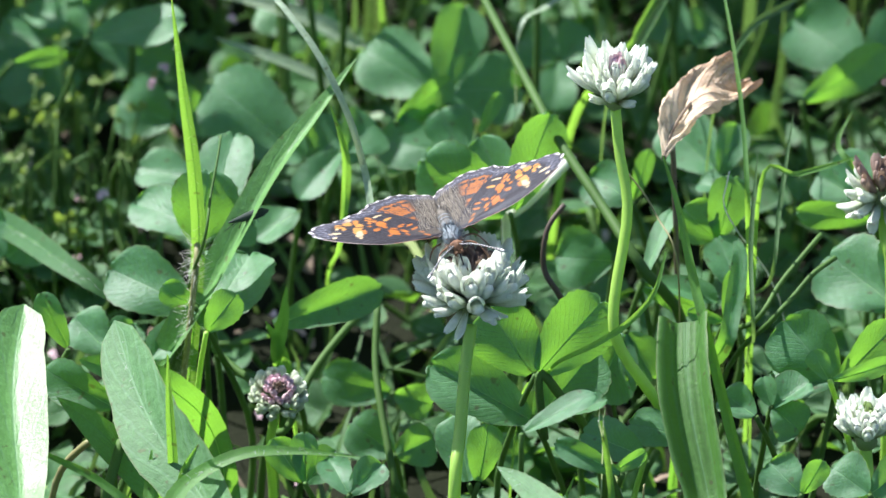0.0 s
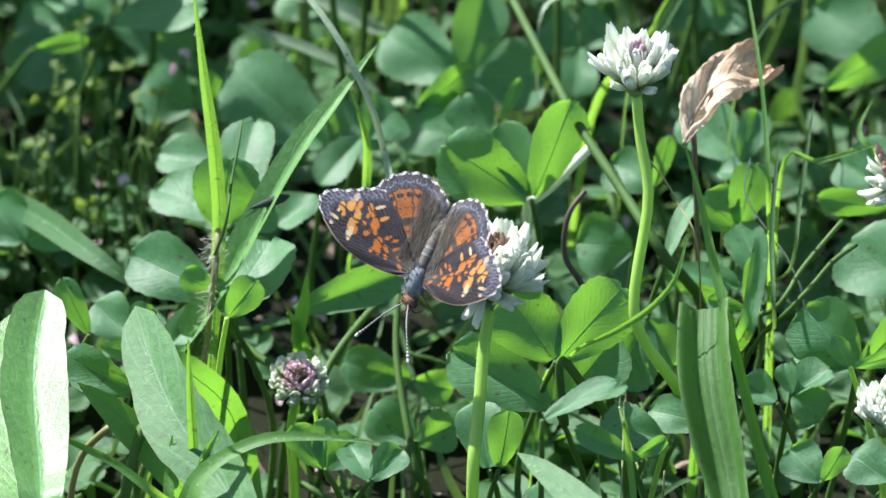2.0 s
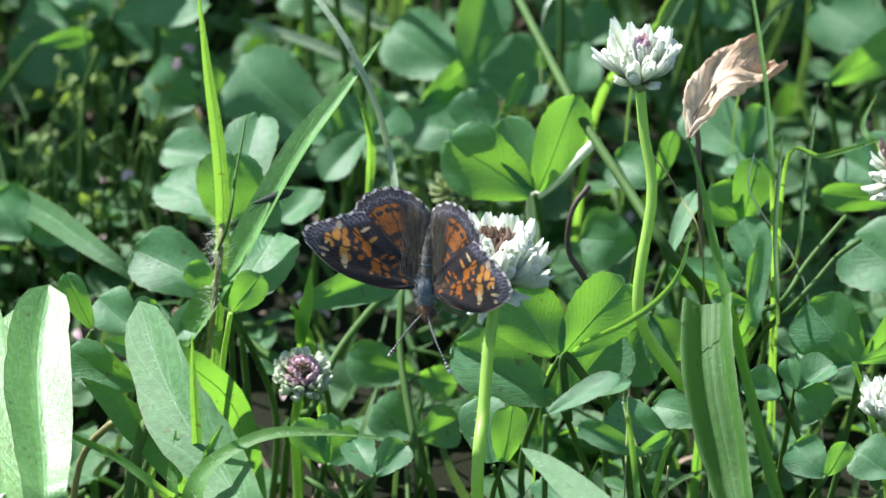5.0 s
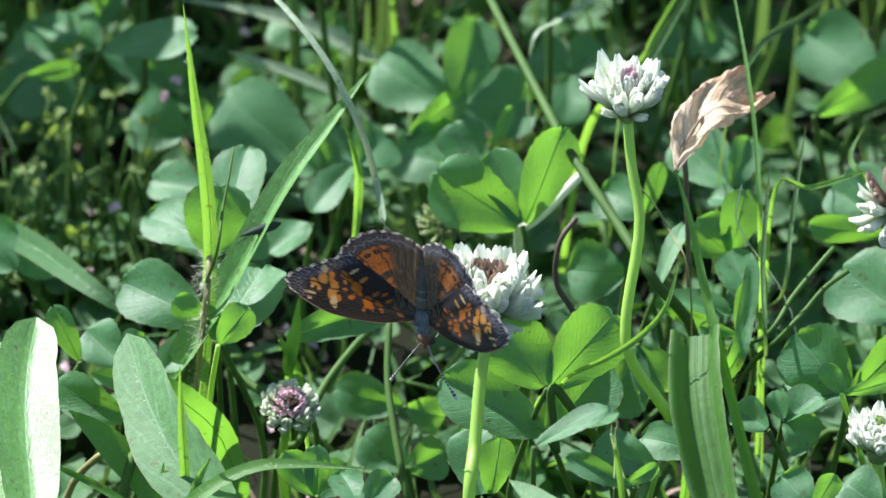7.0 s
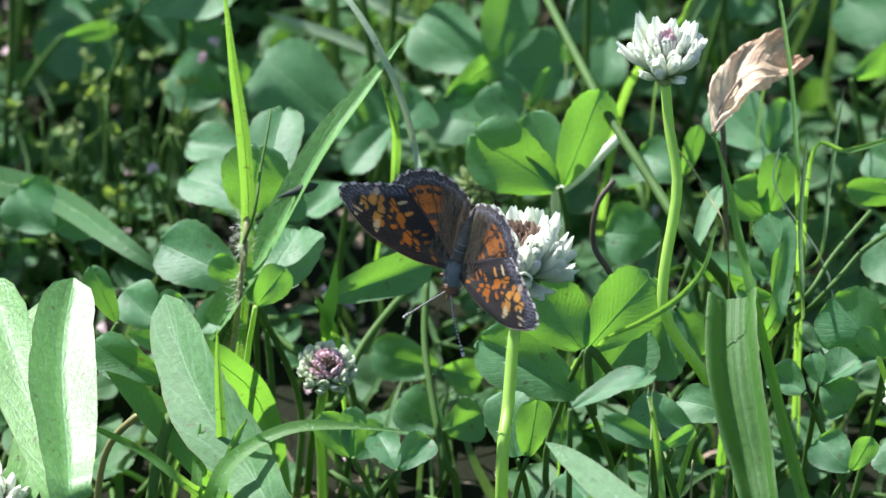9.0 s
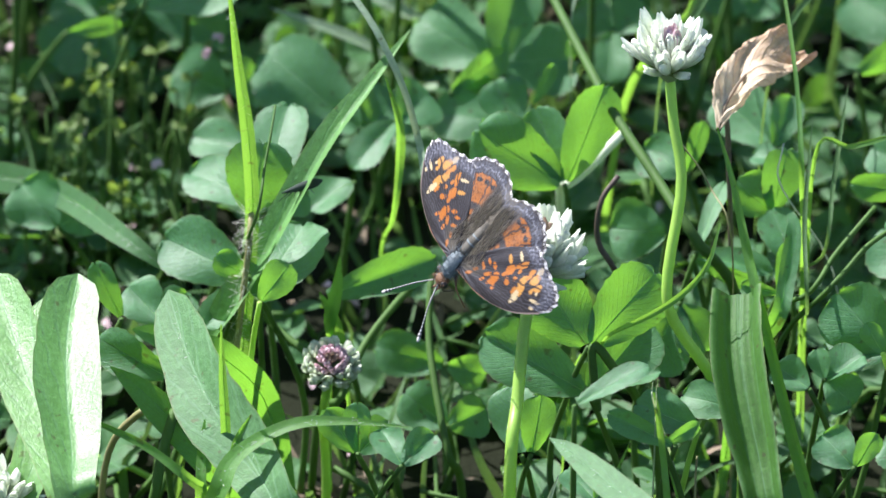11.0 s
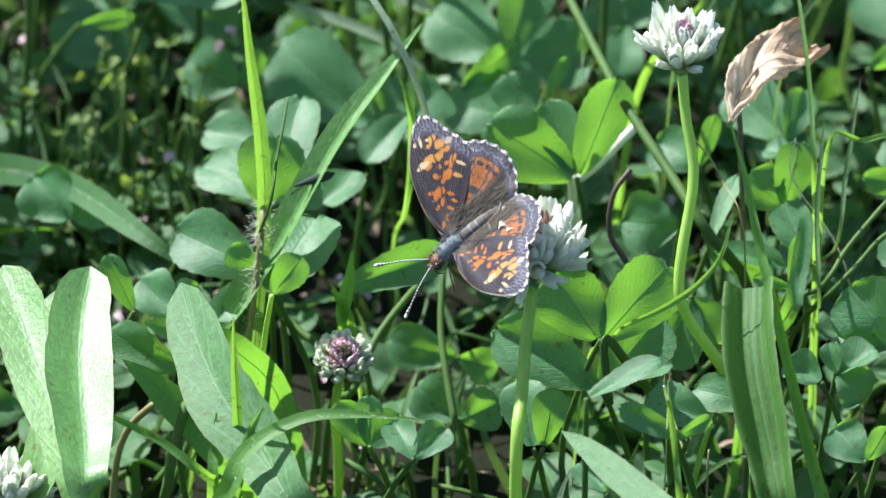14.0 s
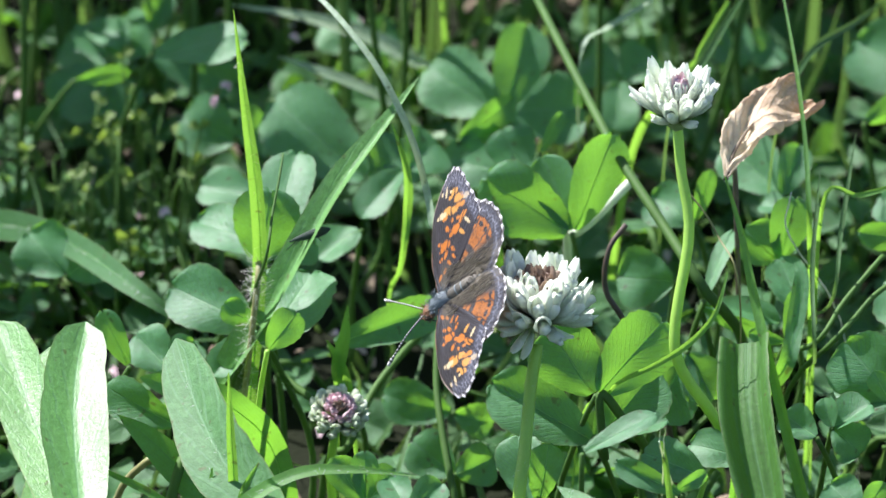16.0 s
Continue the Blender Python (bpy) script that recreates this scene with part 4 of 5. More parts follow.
def small_insect(tail, head):
    """A small slender dark insect on the grass blade."""
    ob = thing("small_insect", tail, "small slender dark insect on a grass blade", "insect")
    d = Vector(head) - Vector(tail)
    line = [d * k + Vector((0, 0, 0.3)) for k in (-0.35, -0.15, 0.1, 0.4, 0.7, 0.95, 1.1)]
    part("body", add_tube(bmesh.new(), smooth_line(line, 14), [0.06 + 0.62 * math.sin(math.pi * (i / 14) ** 1.5) ** 0.8 * (1 - 0.25 * (i > 11)) for i in range(15)], 10), INSECT_BACK, ob)
    for k in range(6):
        p = d * (-0.1 + 0.14 * k)
        q = p + Vector(((k - 2) * 0.4 - 0.5, -0.4, -0.8 if k % 2 else -1.1))
        part("leg", add_tube(bmesh.new(), smooth_line([p, p.lerp(q, 0.5) + Vector((0, -0.3, 0.2)), q], 5), (0.08, 0.04), 5), DARK_CHITIN, ob)
    return ob


def far_lawn():
    """The lawn going on round about: short blades in tufts, thinning out with distance."""
    rng = random.Random(41)
    verts, faces = [], []
    for _ in range(7000):
        a, r = rng.uniform(0, 6.283), 330 + 2600 * rng.random() ** 1.6
        x, y = r * math.cos(a), 80 + r * math.sin(a)
        if abs(x) < 120 and -480 < y < 430:
            continue
        high = rng.uniform(18, 46)
        turn, bend, w = rng.uniform(0, 6.283), rng.uniform(4, 22), rng.uniform(1.2, 2.6) * (1 + r / 1500)
        dx, dy = math.cos(turn), math.sin(turn)
        n = len(verts)
        for s, k in ((0.0, 1.0), (0.5, 0.9), (0.85, 0.55), (1.0, 0.05)):
            cx, cy, z = x + dx * bend * s * s, y + dy * bend * s * s, high * s - 1.0
            for side in (-1, 1):
                verts.append(((cx - dy * w * k * side / 2) * MM, (cy + dx * w * k * side / 2) * MM, z * MM))
        for j in range(3):
            faces.append((n + 2 * j, n + 2 * j + 1, n + 2 * j + 3, n + 2 * j + 2))
    me = bpy.data.meshes.new("far_lawn")
    me.from_pydata(verts, [], faces)
    me.uv_layers.new()
    me.materials.append(GRASS_SHADE)
    tagged(new("far_lawn", me), "short green lawn grass all round", "grass", kind="stuff")


low_growth()
unseen_shade_growth()
far_lawn()
insect, wings = butterfly()


# ---- the plants ----
# flowers
host = clover_flower(((3.2, -20.3, 35.9), (4.1, -13.9, 44.0), (4.8, -9.0, 50.4), (5.6, -5.8, 54.9)), 0.80, ((7, 6, 0.62, 0.0, 1), (17, 9, 0.67, 0.0, 1), (29, 11, 0.72, 0.0, 1), (43, 11, 0.94, 0.0, 0), (58, 13, 1.06, 0.0, 0), (74, 13, 1.12, 0.0, 0), (90, 11, 1.08, 0.0, 0), (106, 6, 0.90, 0.1, 0), (130, 3, 0.62, 0.5, 0), (146, 2, 0.66, 1.2, 0)), 6.7, 2.05, 2.1, "white clover head with browning top on a hairy green stem", (PETAL, PETAL_OLD), 4, hairs=220, rise=2.1, lift=0.42)
clover_flower(((34.3, -3.6, 30.7), (30.5, -2.8, 40.1), (24.9, -2.2, 49.2), (24.1, -0.1, 54.8), (25.9, 5.9, 65.1), (24.8, 9.9, 72.2), (24.3, 12.8, 77.3)), 0.72, ((7, 9, 0.80, 0.0, 1), (20, 12, 0.82, 0.0, 0), (35, 14, 0.90, 0.0, 0), (50, 14, 0.98, 0.0, 0), (64, 7, 0.95, -0.1, 0)), 7.0, 1.9, 1.5, "white clover head with pinkish centre on a bent stem", (PETAL, PETAL_PINK), 9, axis=(0, -0.1, 1), lift=0.12)
clover_flower(((-21.7, 20.5, 12.0), (-21.9, 16.9, 22.0), (-20.8, 10.0, 33.0)), 0.6, ((8, 6, 0.75, 0.0, 1), (24, 10, 0.75, 0.0, 2), (40, 12, 0.8, 0.0, 2), (57, 12, 0.95, -0.2, 0), (74, 12, 1.05, -0.3, 0), (92, 10, 0.95, -0.3, 0)), 2.4, 1.4, 2.2, "small clover head with brown fading florets over white ones", (PETAL, PETAL_OLD, PETAL_PINK), 12, axis=(0.1, -0.5, 1))
clover_flower(((62.0, 17.1, 44.7), (60.9, 19.1, 54.1), (60.3, 19.4, 58.7)), 0.8, ((12, 6, 0.7, 0.0, 1), (40, 9, 0.9, 0.0, 1), (70, 10, 1.0, 0.1, 0), (100, 10, 0.9, 0.3, 0), (120, 6, 0.8, 0.6, 0)), 5.0, 1.9, 1.7, "white clover head with a browning centre", (PETAL, PETAL_OLD), 15)
clover_flower(((57.7, -18.6, 28.7), (57.3, -17.0, 35.6), (56.9, -13.8, 41.0)), 0.85, ((10, 6, 0.75, 0.0, 1), (26, 9, 0.9, 0.0, 0), (42, 11, 1.0, 0.0, 0), (58, 5, 1.0, 0.05, 0)), 5.6, 1.9, 1.5, "white clover head with short florets", (PETAL, CALYX), 18)
clover_flower(((1.3, 82.3, 10.0), (0.9, 66.1, 26.0), (0.5, 63.0, 31.0)), 0.7, ((10, 7, 0.8, 0.0, 0), (30, 12, 0.8, 0.0, 0), (52, 15, 0.8, 0.0, 0), (74, 16, 0.8, 0.1, 0), (96, 14, 0.8, 0.2, 0)), 3.0, 1.1, 2.0, "young green clover bud behind the flower", (CALYX, CALYX), 21)
clover_flower(((-63.9, -22.9, 25.3), (-63.5, -21.0, 28.5), (-63.3, -20.1, 30.1)), 0.85, ((12, 5, 0.8, 0.0, 0), (36, 8, 0.95, 0.0, 0), (60, 10, 1.0, 0.0, 0), (85, 9, 1.0, 0.2, 0)), 5.6, 2.4, 1.6, "white clover head low at the edge", (PETAL, PETAL), 23)

# clover leaves
clover_leaf((6.1, 47.0), (11.0, 42.4, 44.0), (((-1.4, 44.1, 51.5), 10.9, 86, -5, 0.15), ((16.9, 44.0, 58.6), 7.2, 88, 10, 0.15), ((6.8, 47.6, 53.6), 6.2, 62, 0, 0.3),), label="bright sunlit clover leaf seen against the light")
clover_leaf((11.7, 78.9), (6.8, 75.6, 38.0), (((10.0, 77.2, 43.9), 2.2, 80, 10, 0.7),))
clover_leaf((-4.3, 95.7), (-5.0, 86.8, 34.0), (((3.4, 88.9, 39.5), 4.5, 80, 8, 0.5), ((1.3, 86.9, 35.2), 4.1, 85, 0, 0.4),), label="folded bright green clover leaf")
clover_leaf((5.6, 85.7), (4.7, 81.8, 31.0), (((-8.1, 85.8, 31.7), 7.7, 44, -10, 0.15), ((-6.8, 84.9, 28.1), 5.1, 20, -18, 0.3), ((1.3, 85.5, 36.8), 7.4, 55, 5, 0.15),))
clover_leaf((-0.8, 106.3), (1.3, 102.1, 30.0), (((-10.3, 108.7, 34.4), 10.7, 46, -8, 0.12), ((5.6, 110.1, 40.9), 8.3, 60, 18, 0.15), ((13.8, 105.1, 29.8), 11.3, 42, 10, 0.1),))
clover_leaf((-24.2, 91.8), (-17.9, 89.0, 26.0), (((-32.5, 97.2, 35.5), 12.3, 54, -4, 0.12), ((-11.8, 93.6, 29.1), 9.1, 45, 10, 0.15),))
clover_leaf((-36.0, 50.1), (-30.1, 43.5, 40.0), (((-27.7, 56.9, 49.8), 7.9, 34, -14, 0.15), ((-41.9, 52.3, 41.1), 7.6, 26, -14, 0.2), ((-24.0, 46.5, 40.1), 5.5, 50, 20, 0.2),))
clover_leaf((-28.1, 36.3), (-31.7, 29.7, 46.0), (((-30.0, 31.1, 57.0), 9.1, 83, 4, 0.1),), label="round clover leaf glowing in the sun")
clover_leaf((-34.0, 82.4), (-33.3, 75.3, 30.0), (((-42.3, 79.9, 31.0), 6.9, 32, -10, 0.15),))
clover_leaf((-34.6, 26.0), (-31.9, 23.2, 40.0), (((-44.3, 29.6, 43.4), 9.1, 46, -10, 0.12), ((-38.0, 16.7, 36.5), 4.6, 28, 0, 0.3),))
clover_leaf((-26.1, 25.4), (-31.8, 17.4, 44.0), (((-36.3, 18.1, 46.7), 4.1, 83, -5, 0.2),))
clover_leaf((-27.7, 22.0), (-30.1, 13.9, 42.0), (((-24.8, 25.4, 48.9), 12.8, 23, -19, 0.08),))
# Extra leaflet added as the patch of light shining through the large leaf above.
clover_leaf((-30.3, 8.7), (-29.8, 3.8, 48.0), (((-25.7, 5.1, 53.1), 5.0, 84, 10, 0.15),), label="round clover leaf glowing in the sun")
clover_leaf((-59.4, 141.9), (-51.9, 134.4, 22.0), (((-38.4, 133.7, 17.5), 7.4, 50, 10, 0.15), ((-57.7, 140.1, 24.7), 8.6, 45, -20, 0.15),))
clover_leaf((-52.4, 108.6), (-50.0, 104.4, 38.0), (((-35.9, 102.9, 42.7), 7.8, 22, -19, 0.08),))
clover_leaf((-53.6, 148.6), (-54.5, 142.4, 20.0), (((-49.1, 147.8, 26.5), 4.7, 60, 15, 0.3),))
clover_leaf((-60.8, 147.5), (-62.0, 139.7, 24.0), (((-54.9, 134.6, 24.8), 5.6, 22, -20, 0.2),))
clover_leaf((-66.9, 130.4), (-62.5, 122.8, 24.0), (((-54.2, 123.1, 25.2), 3.0, 80, 0, 0.4),))
clover_leaf((-62.8, 138.6), (-58.4, 134.1, 20.0), (((-66.1, 130.6, 14.3), 10.6, 40, -15, 0.15), ((-55.8, 129.0, 14.2), 7.8, 45, 10, 0.15), ((-65.5, 139.8, 22.0), 7.7, 45, -20, 0.15),))
clover_leaf((-12.4, 85.1), (-12.6, 78.4, 34.0), (((-19.0, 71.3, 30.2), 5.6, 24, -5, 0.3), ((-7.6, 82.2, 36.4), 8.1, 44, 10, 0.15),))
clover_leaf((-20.3, 72.8), (-18.5, 64.0, 32.0), (((-25.0, 61.1, 29.8), 6.6, 22, -8, 0.2),))
clover_leaf((-20.1, 28.9), (-22.1, 22.1, 38.0), (((-6.0, 27.6, 41.0), 5.7, 55, 10, 0.25),), label="long dark green clover leaflet in shade")
clover_leaf((14.0, 1.5), (13.8, -0.6, 44.0), (((7.2, 1.7, 52.7), 9.8, 81, -8, 0.15), ((23.1, 2.9, 53.4), 9.6, 79, 10, 0.15),), label="clover leaf with the flower stem's shadow across it")
clover_leaf((16.1, 3.4), (13.8, 0.7, 36.0), (((-0.5, 5.1, 42.6), 8.9, 60, -2, 0.22), ((23.4, 1.5, 39.6), 4.4, 20, -18, 0.3), ((22.3, 6.1, 44.2), 9.1, 62, 6, 0.15),))
clover_leaf((11.8, -30.7), (11.5, -36.5, 57.0), (((20.9, -33.2, 61.7), 3.8, 21, -19, 0.1),))
clover_leaf((21.8, 26.3), (26.5, 20.9, 38.0), (((21.9, 16.1, 29.7), 9.2, 60, 0, 0.15), ((30.3, 17.9, 31.8), 7.0, 60, 8, 0.15),))
clover_leaf((-1.5, -5.3), (5.0, -11.3, 33.6), (((3.3, -5.2, 41.0), 6.5, 52, -6, 0.15),))
clover_leaf((9.7, -6.3), (6.2, -11.4, 33.8), (((7.7, -10.2, 42.2), 4.8, 85, 8, 0.2),), label="clover leaf glowing in the sun")
clover_leaf((45.9, 6.1), (54.1, 4.0, 40.0), (((46.7, 8.1, 47.4), 9.8, 68, -8, 0.15), ((45.3, 7.5, 40.7), 8.8, 36, -10, 0.2), ((62.2, 6.1, 47.7), 5.9, 85, 10, 0.3),), label="clover leaf with a folded leaflet")
clover_leaf((58.2, 1.1), (52.6, -3.7, 45.0), (((50.2, -2.5, 48.9), 3.1, 80, -10, 0.4), ((61.6, -1.8, 46.5), 2.8, 80, 10, 0.3),))
clover_leaf((62.9, 37.6), (63.9, 30.3, 36.0), (((54.4, 38.2, 40.5), 11.8, 40, -10, 0.12), ((66.4, 38.0, 43.1), 9.4, 45, 10, 0.15),))
clover_leaf((38.1, 44.0), (39.4, 38.1, 42.0), (((34.4, 39.4, 46.6), 7.3, 83, -8, 0.2), ((41.6, 39.3, 51.5), 5.9, 85, 8, 0.2),), label="bright clover leaf glowing in the sun")
clover_leaf((40.9, 67.0), (42.5, 62.8, 36.0), (((37.5, 65.2, 36.1), 4.2, 20, -8, 0.3),))
clover_leaf((64.1, 50.1), (62.3, 47.8, 40.0), (((50.5, 47.9, 40.7), 4.3, 84, 0, 0.2),))
clover_leaf((59.2, 64.9), (60.7, 59.3, 36.0), (((54.3, 63.6, 38.6), 6.9, 44, -10, 0.15), ((58.5, 64.4, 42.1), 5.6, 50, 0, 0.15),))
clover_leaf((64.0, 116.3), (64.5, 112.7, 28.0), (((53.3, 120.2, 33.4), 11.4, 48, -10, 0.1), ((71.7, 119.0, 33.1), 10.0, 48, 10, 0.1),))
clover_leaf((53.2, 100.5), (53.8, 94.0, 33.0), (((66.8, 96.4, 39.9), 6.6, 85, 8, 0.3),), label="bright clover leaf with a grass shadow across it")
clover_leaf((46.7, 82.0), (41.3, 74.1, 32.0), (((33.4, 82.0, 36.8), 9.0, 40, -10, 0.15), ((44.1, 79.8, 37.7), 4.9, 50, 14, 0.2),))
clover_leaf((40.7, 35.2), (42.6, 30.2, 38.0), (((39.2, 36.6, 44.1), 5.7, 46, -5, 0.2),))
clover_leaf((24.4, 35.8), (28.5, 33.3, 38.0), (((39.8, 33.1, 36.3), 4.5, 16, 8, 0.35), ((37.7, 33.4, 33.7), 3.7, 80, 5, 0.2),))
clover_leaf((39.1, 28.3), (39.8, 20.2, 40.0), (((34.6, 20.8, 40.9), 2.3, 80, -5, 0.3), ((41.6, 21.5, 47.4), 3.2, 83, 10, 0.3),))
clover_leaf((23.5, 50.6), (25.4, 43.2, 36.0), (((17.1, 44.0, 36.2), 8.8, 58, -4, 0.12),))
clover_leaf((29.3, 64.5), (28.3, 59.6, 36.0), (((30.7, 60.4, 44.0), 2.8, 87, 8, 0.4), ((22.0, 64.1, 38.2), 7.2, 42, -12, 0.15),))
clover_leaf((31.2, 32.2), (28.9, 27.7, 42.0), (((32.8, 38.3, 48.0), 2.8, 24, -16, 0.2),))
clover_leaf((47.3, -3.8), (42.8, -7.9, 42.0), (((38.3, -4.6, 44.0), 5.0, 40, -8, 0.2),))
clover_leaf((44.0, 3.6), (45.1, -2.1, 40.0), (((50.3, 0.2, 42.7), 5.8, 20, -18, 0.3), ((43.9, 0.1, 43.4), 3.0, 60, -10, 0.3), ((49.1, -3.9, 37.1), 6.3, 45, 10, 0.15),))
clover_leaf((26.7, -11.8), (28.0, -17.8, 42.0), (((19.5, -14.2, 43.8), 6.3, 44, -8, 0.15),))
clover_leaf((24.1, -20.6), (23.1, -25.1, 44.0), (((28.0, -24.0, 46.5), 2.2, 80, 8, 0.4),))
clover_leaf((28.3, -17.3), (24.8, -25.4, 44.0), (((15.8, -23.0, 47.5), 3.3, 66, -5, 0.2),))
clover_leaf((1.1, 52.4), (-5.4, 44.1, 14.0), (((-15.5, 45.4, 16.0), 6.7, 66, -2, 0.12), ((0.5, 44.4, 12.0), 5.2, 66, 10, 0.15),))
clover_leaf((-7.2, 29.8), (-5.0, 21.2, 18.0), (((-11.1, 23.6, 22.0), 7.0, 64, -4, 0.15), ((0.5, 23.0, 19.6), 6.3, 64, 10, 0.15),))
clover_leaf((-52.9, 17.8), (-48.7, 12.8, 40.0), (((-52.4, 13.8, 48.0), 3.8, 85, -5, 0.2),), label="bright narrow leaflet glowing in the sun")
clover_leaf((-47.6, 21.6), (-43.5, 18.3, 36.0), (((-48.6, 23.2, 39.3), 6.9, 42, -10, 0.15), ((-40.2, 22.1, 39.0), 5.4, 45, 10, 0.15),))
clover_leaf((-37.9, 4.2), (-41.9, 0.9, 38.0), (((-51.8, 4.3, 42.1), 6.0, 66, -8, 0.15),))
clover_leaf((37.4, -7.3), (33.9, -10.0, 40.0), (((25.8, -7.3, 40.9), 5.4, 42, -8, 0.15), ((34.7, -6.7, 43.2), 4.5, 45, 10, 0.15),))
clover_leaf((-15.9, -10.7), (-16.5, -18.0, 38.0), (((-20.9, -16.3, 43.8), 4.7, 79, -8, 0.2), ((-12.1, -14.2, 40.8), 4.9, 44, 8, 0.2), ((-16.5, -16.9, 45.1), 3.7, 81, 0, 0.3),))
clover_leaf((-14.4, -15.7), (-10.6, -24.0, 40.0), (((-13.5, -18.5, 42.7), 4.4, 30, -8, 0.25), ((-6.2, -19.4, 42.3), 4.5, 34, 8, 0.25),))
clover_leaf((64.0, -18.5), (56.9, -24.0, 40.0), (((51.9, -20.2, 42.0), 6.7, 40, -10, 0.15), ((62.9, -20.4, 43.0), 5.9, 50, 8, 0.15),))
clover_leaf((10.9, -29.9), (14.3, -32.2, 40.0), (((10.7, -27.6, 42.3), 4.5, 30, -5, 0.25), ((17.2, -29.6, 43.6), 3.7, 60, 8, 0.25),))
clover_leaf((43.5, -21.2), (47.9, -27.2, 42.0), (((43.6, -23.5, 44.9), 5.9, 45, -8, 0.15), ((50.7, -26.5, 46.7), 3.4, 85, 5, 0.3),))
clover_leaf((-63.1, 70.0), (-60.3, 61.3, 26.0), (((-66.0, 65.6, 30.9), 8.8, 56, -8, 0.15), ((-55.5, 63.7, 28.3), 7.2, 56, 8, 0.15),))
clover_leaf((33.7, 144.5), (39.0, 136.3, 20.0), (((33.9, 140.7, 23.4), 7.8, 45, -8, 0.15), ((43.3, 139.4, 22.2), 6.9, 45, 8, 0.15),))
clover_leaf((20.9, 131.5), (19.1, 123.5, 24.0), (((13.2, 127.1, 25.9), 7.8, 40, -8, 0.15), ((24.2, 128.0, 26.4), 7.8, 36, 8, 0.15), ((18.2, 115.9, 19.6), 6.7, 30, 0, 0.15),))
clover_leaf((-19.0, 154.0), (-19.4, 149.1, 16.0), (((-26.4, 152.8, 18.0), 8.0, 42, -8, 0.15), ((-14.2, 151.3, 16.8), 7.3, 40, 8, 0.15),))
clover_leaf((-46.4, 112.4), (-37.7, 104.4, 24.0), (((-46.1, 106.7, 26.5), 10.0, 58, -4, 0.12), ((-32.8, 106.5, 25.7), 8.3, 54, 8, 0.15),))

# broad leaves
blade("broad_leaf", ((-52.5, -34.4, 41.4), (-53.2, -27.3, 43.8), (-54.4, -16.5, 47.4), (-54.6, -7.4, 50.6), (-53.6, 1.6, 53.7)), 9.0, lean(22, 5), "pale broad leaf folded on its midrib, one half shining white", "leaf", 0.47, BROAD, (0.25, 0.62, 1.0, 0.72), 0.07, "broad leaves", rounded=True)
blade("broad_leaf", ((-52.7, -31.0, 39.3), (-55.2, -23.1, 42.0), (-59.8, -11.5, 46.1), (-62.8, -2.6, 49.4), (-65.4, 4.6, 52.0)), 8.4, lean(24, -14), "pale green broad leaf beside others", "leaf", 0.22, BROAD, (0.4, 0.8, 1.0, 0.7), 0.05, "broad leaves", rounded=True)
blade("broad_leaf", ((-60.8, -20.9, 32.8), (-58.0, -15.5, 38.2), (-57.5, -8.4, 42.5), (-57.5, -1.6, 46.2), (-58.0, 4.4, 48.7)), 7.4, lean(30, -16), "pale green broad leaf beside others", "leaf", 0.16, BROAD, (0.4, 0.8, 1.0, 0.7), 0.06, "broad leaves", rounded=True)
blade("broad_leaf", ((-25.8, -33.0, 37.9), (-30.2, -24.7, 41.3), (-35.2, -17.1, 44.4), (-38.8, -8.5, 47.3), (-41.8, 1.8, 51.1)), 9.6, lean(34, -26), "oblong pale green leaf with a fine downy surface", "leaf", 0.24, DOWNY, (0.35, 0.7, 1.0, 0.62), 0.08, "broad leaves", hairs=120, rounded=True)
blade("broad_leaf", ((37.3, -28.7, 35.2), (35.9, -23.4, 40.5), (34.1, -16.1, 47.2), (33.5, -10.2, 51.4), (33.6, -4.9, 54.4)), 7.3, lean(60, -12), "long pleated leaf with a bitten-off tip", "leaf", 0.85, RIBBED, (0.35, 0.68, 1.0, 0.9), 0.05, "broad leaves", ribs=0.075)
blade("broad_leaf", ((24.1, -58.1, 50.5), (20.0, -52.0, 50.9), (15.4, -45.5, 51.4), (11.5, -40.2, 52.0), (8.3, -36.3, 52.1)), 4.5, lean(44, 4), "grey-green downy leaf lying low in the sun", "leaf", 0.10, DOWNY, (0.6, 1.0, 0.9, 0.1), 0.04, "broad leaves", hairs=60, rounded=True)
# Takes the shade-darkened clover green, to stay dim though the sun reaches it.
blade("broad_leaf", ((-70.8, 75.8, 26.0), (-60.3, 64.0, 30.0), (-49.7, 44.4, 34.0), (-41.3, 39.2, 30.0)), 4.71, lean(62, 0), "downy grey-green leaf arching low", "leaf", 0.12, CLOVER_SHADE_ISLANDS, (0.7, 1.0, 0.8, 0.05), 0.04, "broad leaves", hairs=300, ribs=0, rounded=True)
blade("broad_leaf", ((-36.0, -11.5, 33.0), (-40.5, -9.3, 36.9), (-45.0, -7.1, 40.8), (-49.4, -5.4, 43.7)), 5.0, lean(66, -8), "dark green broad leaf in shade", "leaf", 0.12, CLOVER, (0.5, 1.0, 0.9, 0.1), 0.04, "broad leaves", rounded=True)
blade("broad_leaf", ((-34.2, 3.5, 39.1), (-38.7, 3.6, 41.3), (-43.1, 3.4, 43.0), (-46.9, 3.9, 43.8)), 4.6, lean(66, 0), "dark green broad leaf in shade", "leaf", 0.12, CLOVER, (0.6, 1.0, 0.9, 0.2), 0.04, "broad leaves", rounded=True)

